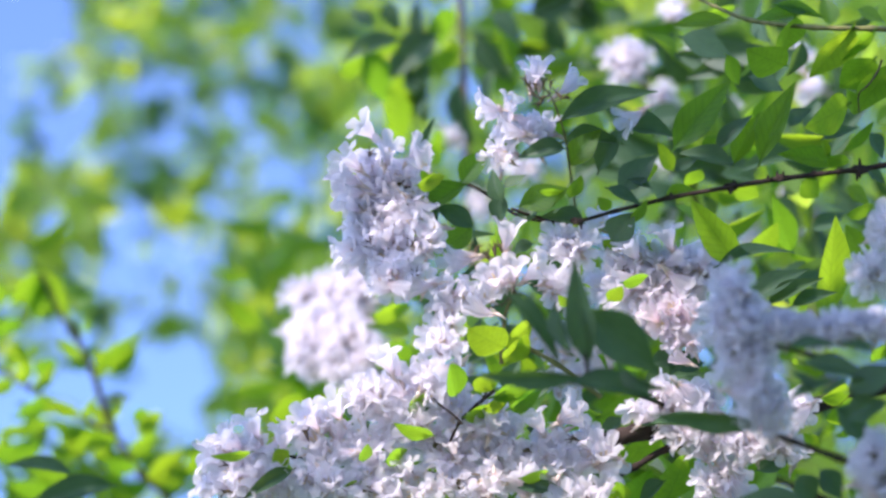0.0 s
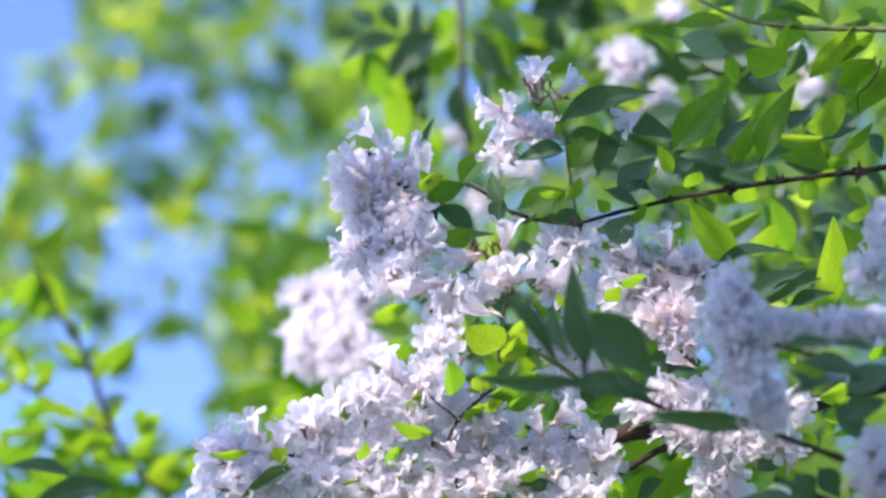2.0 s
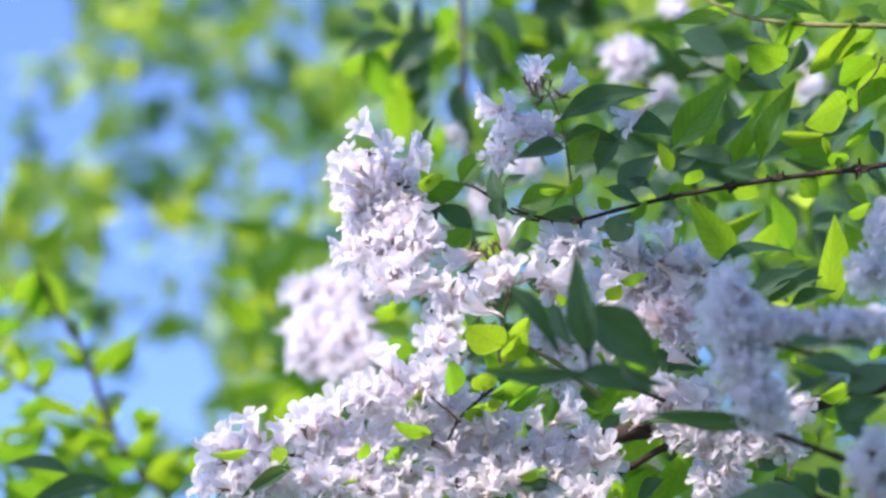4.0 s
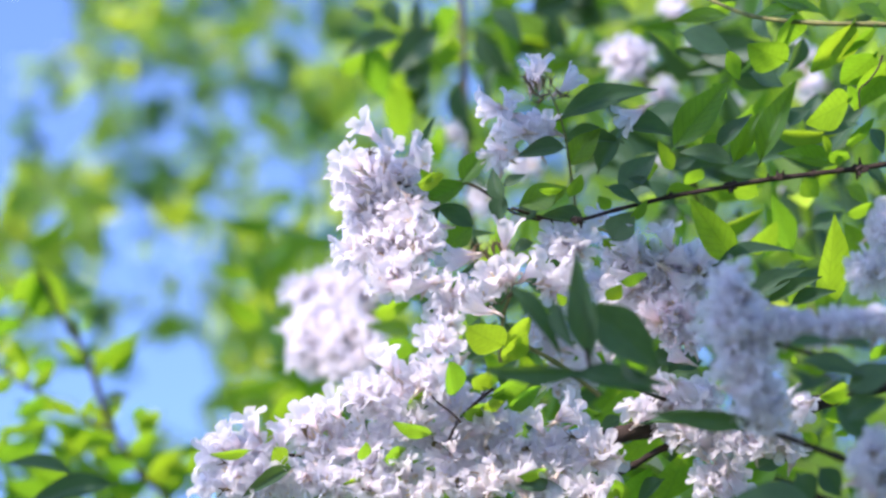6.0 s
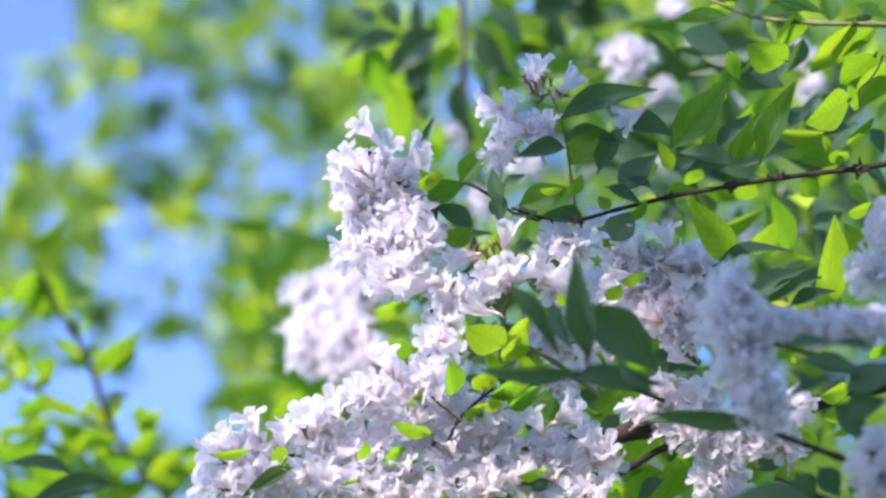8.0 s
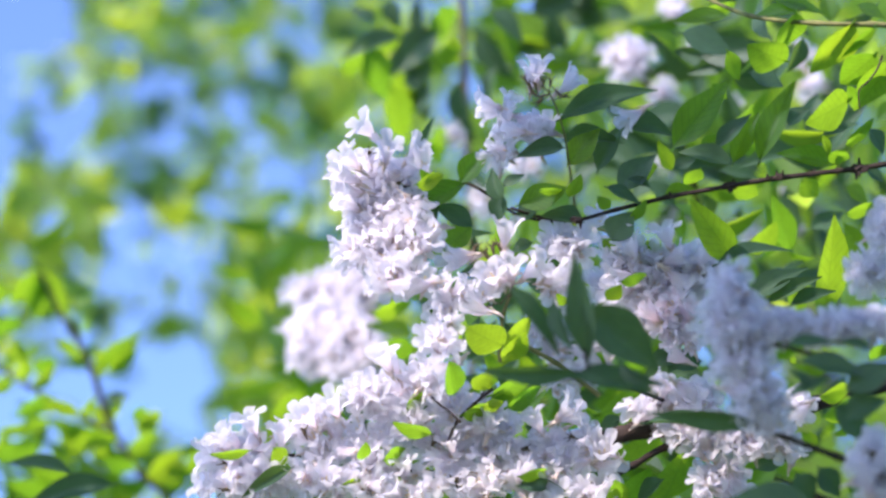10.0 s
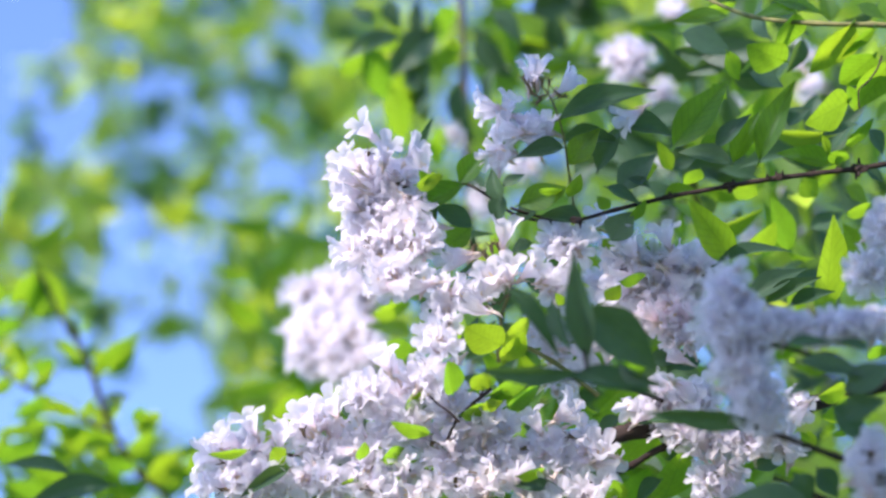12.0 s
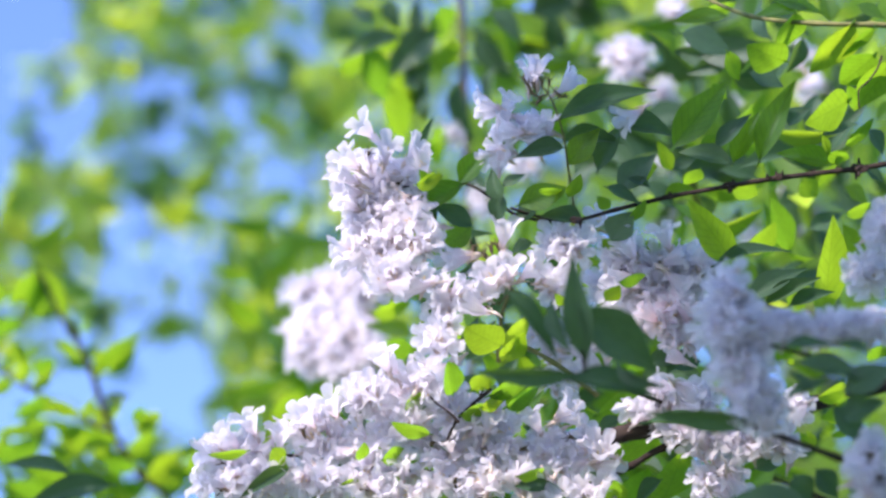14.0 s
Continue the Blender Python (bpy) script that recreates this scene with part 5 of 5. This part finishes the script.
high_far = branch(bush, [(55.1, 43, -8), (33.8, 67.9, 2), (14.9, 70.4, 10)], 0.005, 0.002)
shade_leaves(high_far, 19, 9.28, -1, 5.86, 4.2, 84, 76, 75)
# unseen leaves beside, above and below the nearest blossom, added to hold off sky light
sky_screen = branch(bush, [(46.5, 4.32, 0), (33.7, 2.63, 10), (27.5, -0.25, 14), (26.2, -7.24, 15)], 0.003, 0.001)
leafy(sky_screen, 28.6, -2.22, 14, 3.1, 11.8, 6, 70, 4.2, 71, 0)
leafy(sky_screen, 15.3, 17.1, 15, 9.23, 1.96, 6, 64, 4.2, 72, 0.45)
leafy(sky_screen, 17.6, -17.4, 12, 8.55, 2.57, 6, 50, 4.2, 73, 0.45)
leafy(sky_screen, 14, 23, 36, 10, 6, 9, 110, 4.2, 81, 0)
leafy(sky_screen, 15, 19.5, 42, 9, 3, 8, 130, 4.2, 89, 0)
leafy(sky_screen, 29, -4, 32, 4, 16, 9, 90, 4.2, 82, 0)
leafy(sky_screen, 18, -24, 34, 10, 5, 9, 80, 4.2, 83, 0)

# the leafy lower parts of the bushes
foliage(rear_bush, [((-0.1 + 0.5 * math.cos(a), 3.5 + 0.4 * math.sin(a), z), 0.3, 110) for z in (0.5, 1.0, 1.5) for a in (0.3, 1.6, 2.9, 4.2, 5.5)], 31)
foliage(sapling, [((-0.4 + 0.22 * math.cos(a), 2.95 + 0.22 * math.sin(a), z), 0.2, 60) for z in (0.5, 0.9, 1.3, 1.6) for a in (0.2, 2.3, 4.4)], 32)
foliage(bush, [((0.85 + 0.32 * math.cos(a), 2.35 + 0.4 * math.sin(a), z), 0.26, 110) for z in (0.6, 1.1, 1.6, 2.1, 2.5) for a in (0.1, 1.4, 2.7, 4.0, 5.3)], 33)


# ---- the butterfly ----
def butterfly():
    """A small pale butterfly: furred body with feelers, and four wings hinged at its back."""
    b = thing("butterfly", (-0.6, 2.4, 2.9), "small cream and brown butterfly in fluttering flight", "butterfly")
    verts, faces = tube_data([Vector((0, -0.011, -0.001)), Vector((0, -0.006, 0)), Vector((0, 0, 0.0005)), Vector((0, 0.005, 0.001)), Vector((0, 0.008, 0.001)), Vector((0, 0.0105, 0.0005))],
                             [0.0006, 0.0016, 0.0019, 0.0022, 0.0015, 0.0008], 8)
    part("body", mesh_of("body", verts, faces, [WING_EDGE]), b)
    for s in (-1, 1):
        verts, faces = tube_data([Vector((s * 0.0006, 0.010, 0.001)), Vector((s * 0.003, 0.015, 0.002)), Vector((s * 0.006, 0.019, 0.002))], [0.0002, 0.00015, 0.0003], 5)
        part("feeler", mesh_of("feeler", verts, faces, [WING_EDGE]), b)
    wings = []
    for s in (-1, 1):
        for name, a0, a1, reach in (("forewing", 5, 72, 0.030), ("hindwing", -68, 8, 0.025)):
            verts, faces, slots = [], [], []
            n = 14
            for lift, kind in ((0.0002, 1), (-0.0002, 0)):          # dark above, cream below with a dark rim
                first = len(verts)
                verts.append(Vector((0, 0, lift)))
                for r in (0.35, 0.92, 1.0):
                    for k in range(n + 1):
                        a = radians(a0 + (a1 - a0) * k / n)
                        f = reach * r * (0.72 + 0.28 * math.sin(math.pi * (0.15 + 0.75 * k / n))) * (1 + (0.04 * math.cos(k * 2.2) if r == 1 else 0))
                        verts.append(Vector((s * f * math.cos(a), f * math.sin(a) + (0.003 if a0 > 0 else -0.001), 0.0006 * math.sin(k) * r + lift)))
                for k in range(n):
                    faces.append((first, first + 1 + k, first + 2 + k)), slots.append(kind)
                    for r in range(2):
                        i = first + 1 + r * (n + 1) + k
                        faces.append((i, i + n + 1, i + n + 2, i + 1)), slots.append(1 if r == 1 else kind)
            wing = part(name, mesh_of(name, verts, faces, [WING, WING_EDGE], slots), b)
            wings.append((wing, s))
    return b, wings


fly, wings = butterfly()


# ---- what moves ----
def stirred(ob, shifts, scale=1.0):
    """A shoot stirred by the wind: rows of seconds and millimetres to the right and up."""
    home = ob.matrix_basis.translation.copy()
    walk(ob, [(t, Matrix.Translation(home + (RIGHT * u + UP * v) * scale / 1000)) for t, u, v in shifts])


def motions():
    calm = [(0, 0.9, -0.9), (0.5, 0, 0), (1, 0, -0.3), (1.5, -0.4, 0.1), (2, -0.2, -0.2), (2.5, 0.2, -0.2), (3, 0, -0.3), (4.2, 0, 0), (5.5, -0.1, 0.1), (6, 0.2, 0), (8, 0.1, -0.1), (10.5, -0.1, 0),
            (12, -0.7, 0.1), (12.5, -0.9, 0.1), (13.5, -0.9, -0.1), (14, -0.8, -0.1)]
    for ob in (centre, lowspray, twiglet, fork, tip, lowtwig, lowright, thintwig):
        stirred(ob, calm)
    stirred(leftspray, [(0, 0, -0.9), (0.5, 0, -0.7), (1, -0.4, -1.8), (1.5, -1.4, -3.5), (2, -0.3, -0.9), (2.5, -0.4, -0.9), (3, -0.9, -2.1), (4.2, -0.2, -0.6), (5.5, 0, 0.4), (6, 0, -0.4), (7, 0, 0),
                        (8, -0.3, -0.5), (10.5, -0.4, -0.4), (12, -0.8, -0.8), (13, -0.8, -0.6), (14, -0.7, -0.6)])
    stirred(topshoot, [(0, 0, -1.0), (0.5, 0, -0.4), (1, -0.3, -0.8), (1.5, -1.2, -1.6), (2, -0.3, -1.2), (2.5, 0, -0.9), (3, -0.8, -1.4), (4.2, -0.2, -0.3), (5.5, 0, 0.6), (6, 0, 0), (8, -0.1, 0),
                       (10.5, -0.3, -0.3), (12, -0.9, -0.3), (14, -0.9, -0.3)])
    stirred(upper, [(0, 0, -0.5), (0.5, 0, -0.7), (1, 0, -1.4), (1.5, -0.2, -1.4), (2, -0.4, -1.7), (2.5, -0.6, -1.2), (3, -0.5, -1.4), (4.2, -0.2, 0), (5.5, 0, 0.5), (6, 0, 0), (8, 0, 0), (11, -0.5, 0), (14, -0.5, 0)])
    for ob in (topright, curled):
        stirred(ob, [(0, -0.4, -2.4), (0.5, 0, -1.4), (1, -0.5, -2.5), (1.5, -0.2, -2.0), (2, -0.7, -2.8), (2.5, -0.8, -2.1), (3, -1.0, -2.6), (4.2, -0.2, -0.5), (5.5, 0.2, 0.4), (6, 0, 0), (8, 0, 0), (12, -0.3, -0.2), (14, -0.3, -0.2)])
    stirred(rightspray, [(0, 0.6, -0.7), (0.5, 0.7, 0), (1, 0.6, -0.5), (1.5, 0, -0.5), (2, -0.6, -0.9), (2.5, -0.4, -0.6), (3, 0.3, -0.7), (4.2, 0, 0), (5.5, -0.3, 0), (6, 0.1, 0), (8, 0, 0), (11, 0, -0.1), (12, -0.5, -0.2), (14, -0.7, -0.4)])
    stirred(nearleaf, [(0, -0.6, -2.5), (0.5, 1.1, 0.3), (1, 0.3, -1.4), (1.5, 0, -1.4), (2, -1.7, -3.8), (2.5, -1.3, -2.2), (3, -0.6, -1.2), (4.2, 0, -0.2), (5.5, 0, 0.4), (6, 0.3, 0), (7, 0, 0), (8, -0.4, -0.4), (10.5, -0.5, -0.3),
                       (12, -0.9, -0.5), (13, -1.6, -0.9), (14, -1.7, -1.2)])
    stirred(nearspray, [(0, 0.8, -0.8), (0.5, 0.5, 0.4), (1, 0.7, -0.3), (2, -0.1, -0.3), (3, -0.3, -0.3), (4.2, 0, 0), (5.5, -0.2, 0), (6, 0.4, 0), (8, 0, 0), (11, -0.4, 0), (12.5, -1.1, -0.3), (14, -1.2, -0.7)])
    rear = [(0, 0.3, -0.9), (0.5, -0.8, -1.2), (1, 0.4, -3.4), (1.5, 0, -2.9), (2, -0.3, -1.9), (2.5, 0, -0.8), (3, -0.7, -1.2), (4.2, -0.3, -0.3), (5.5, -0.5, 0), (7, 0, 0), (10.5, 0, 0), (12, -0.6, -0.6), (14, -0.6, -0.6)]
    for ob in (sap_a, sap_b):
        stirred(ob, rear)
    for ob in (rear_shoot, rear_white, rear_top):
        stirred(ob, [(0, -0.5, -2.0), (0.5, 0.5, -2.4), (1, 1.0, -2.8), (1.5, 0, -1.6), (2, -0.9, -1.8), (2.5, -0.7, -0.8), (3, 0, -0.8), (4.2, 0, -0.2), (5.5, 0, 0.2), (7, 0, 0), (10.5, 0.2, 0), (12, -0.2, -0.5), (14, -0.4, -0.2)])
    # the unseen shading shoots are shifted, and the dappled shade they cast moves over
    stirred(high_left, [(0, -68, -92), (0.8, -66, -94), (1.6, -68, -90), (2.0, -62, -82), (2.2, -36, -40), (2.45, -8, -8), (2.8, 0, 0), (3.2, 2, 1), (4.2, 1, 0), (5.5, 0, 0), (8, 1, 0), (11, 0, 1), (14, 0, 0)])
    stirred(high_right, [(0, 190, 160), (1.0, 188, 158), (1.7, 186, 158), (2.1, 150, 130), (2.35, 60, 56), (2.7, 8, 10), (3.2, 0, 0), (4.2, 1, 0), (5.5, 0, 0), (8, 0, 1), (11, 1, 0), (14, 0, 0)])

    stirred(high_low, [(0, -118, 4), (1.0, -122, 6), (1.8, -122, 4), (2.1, -150, 12), (2.4, -210, 34), (2.8, -250, 50), (3.2, -262, 56), (4.2, -260, 56), (5.5, -262, 55), (8, -260, 56), (11, -261, 56), (14, -260, 56)])
    stirred(high_far, [(0, 0, 0), (1.0, 4, -2), (1.8, 6, 2), (2.1, 12, 4), (2.5, 36, 8), (2.9, 80, 14), (3.3, 124, 22), (4.2, 205, 35), (5.3, 240, 40), (8, 241, 40), (11, 240, 41), (14, 240, 40)])

    # the butterfly crosses behind the blossom and drops back behind it
    def air(t, u, v, w, rx, ry, rz):
        p = spot(u, v, w)
        return t, pose(p.x, p.y, p.z, rx, ry, rz)

    walk(fly, [air(0, 40, 30, -45, 0, 0, 60), air(12.5, 38, 24, -45, 0, 0, 60), air(12.8, 9, 4, -40, 0, 20, 60), air(12.9, 0.2, 7.8, -38, 0, -40, 65), air(13.0, -14.0, 12.1, -36, 0, -5, 75), air(13.1, -17.1, 9.7, -36, 0, -10, 95),
               air(13.2, -15.6, 2.4, -36, 0, 62, 105), air(13.3, -7.6, 0.6, -36, 0, 10, 120), air(13.4, 1, -1.5, -38, 0, 0, 150), air(13.7, 24, -18, -44, 0, 0, 170), air(14, 40, -24, -46, 0, 0, 170)])
    for wing, s in wings:
        rows = []
        for i in range(int(14 / 0.05) + 1):
            t = i * 0.05
            up = (-20, 30, 70, 25)[i % 4]
            rows.append((t, pose(0, 0, 0, 0, -s * up, 0)))
        walk(wing, rows)


motions()
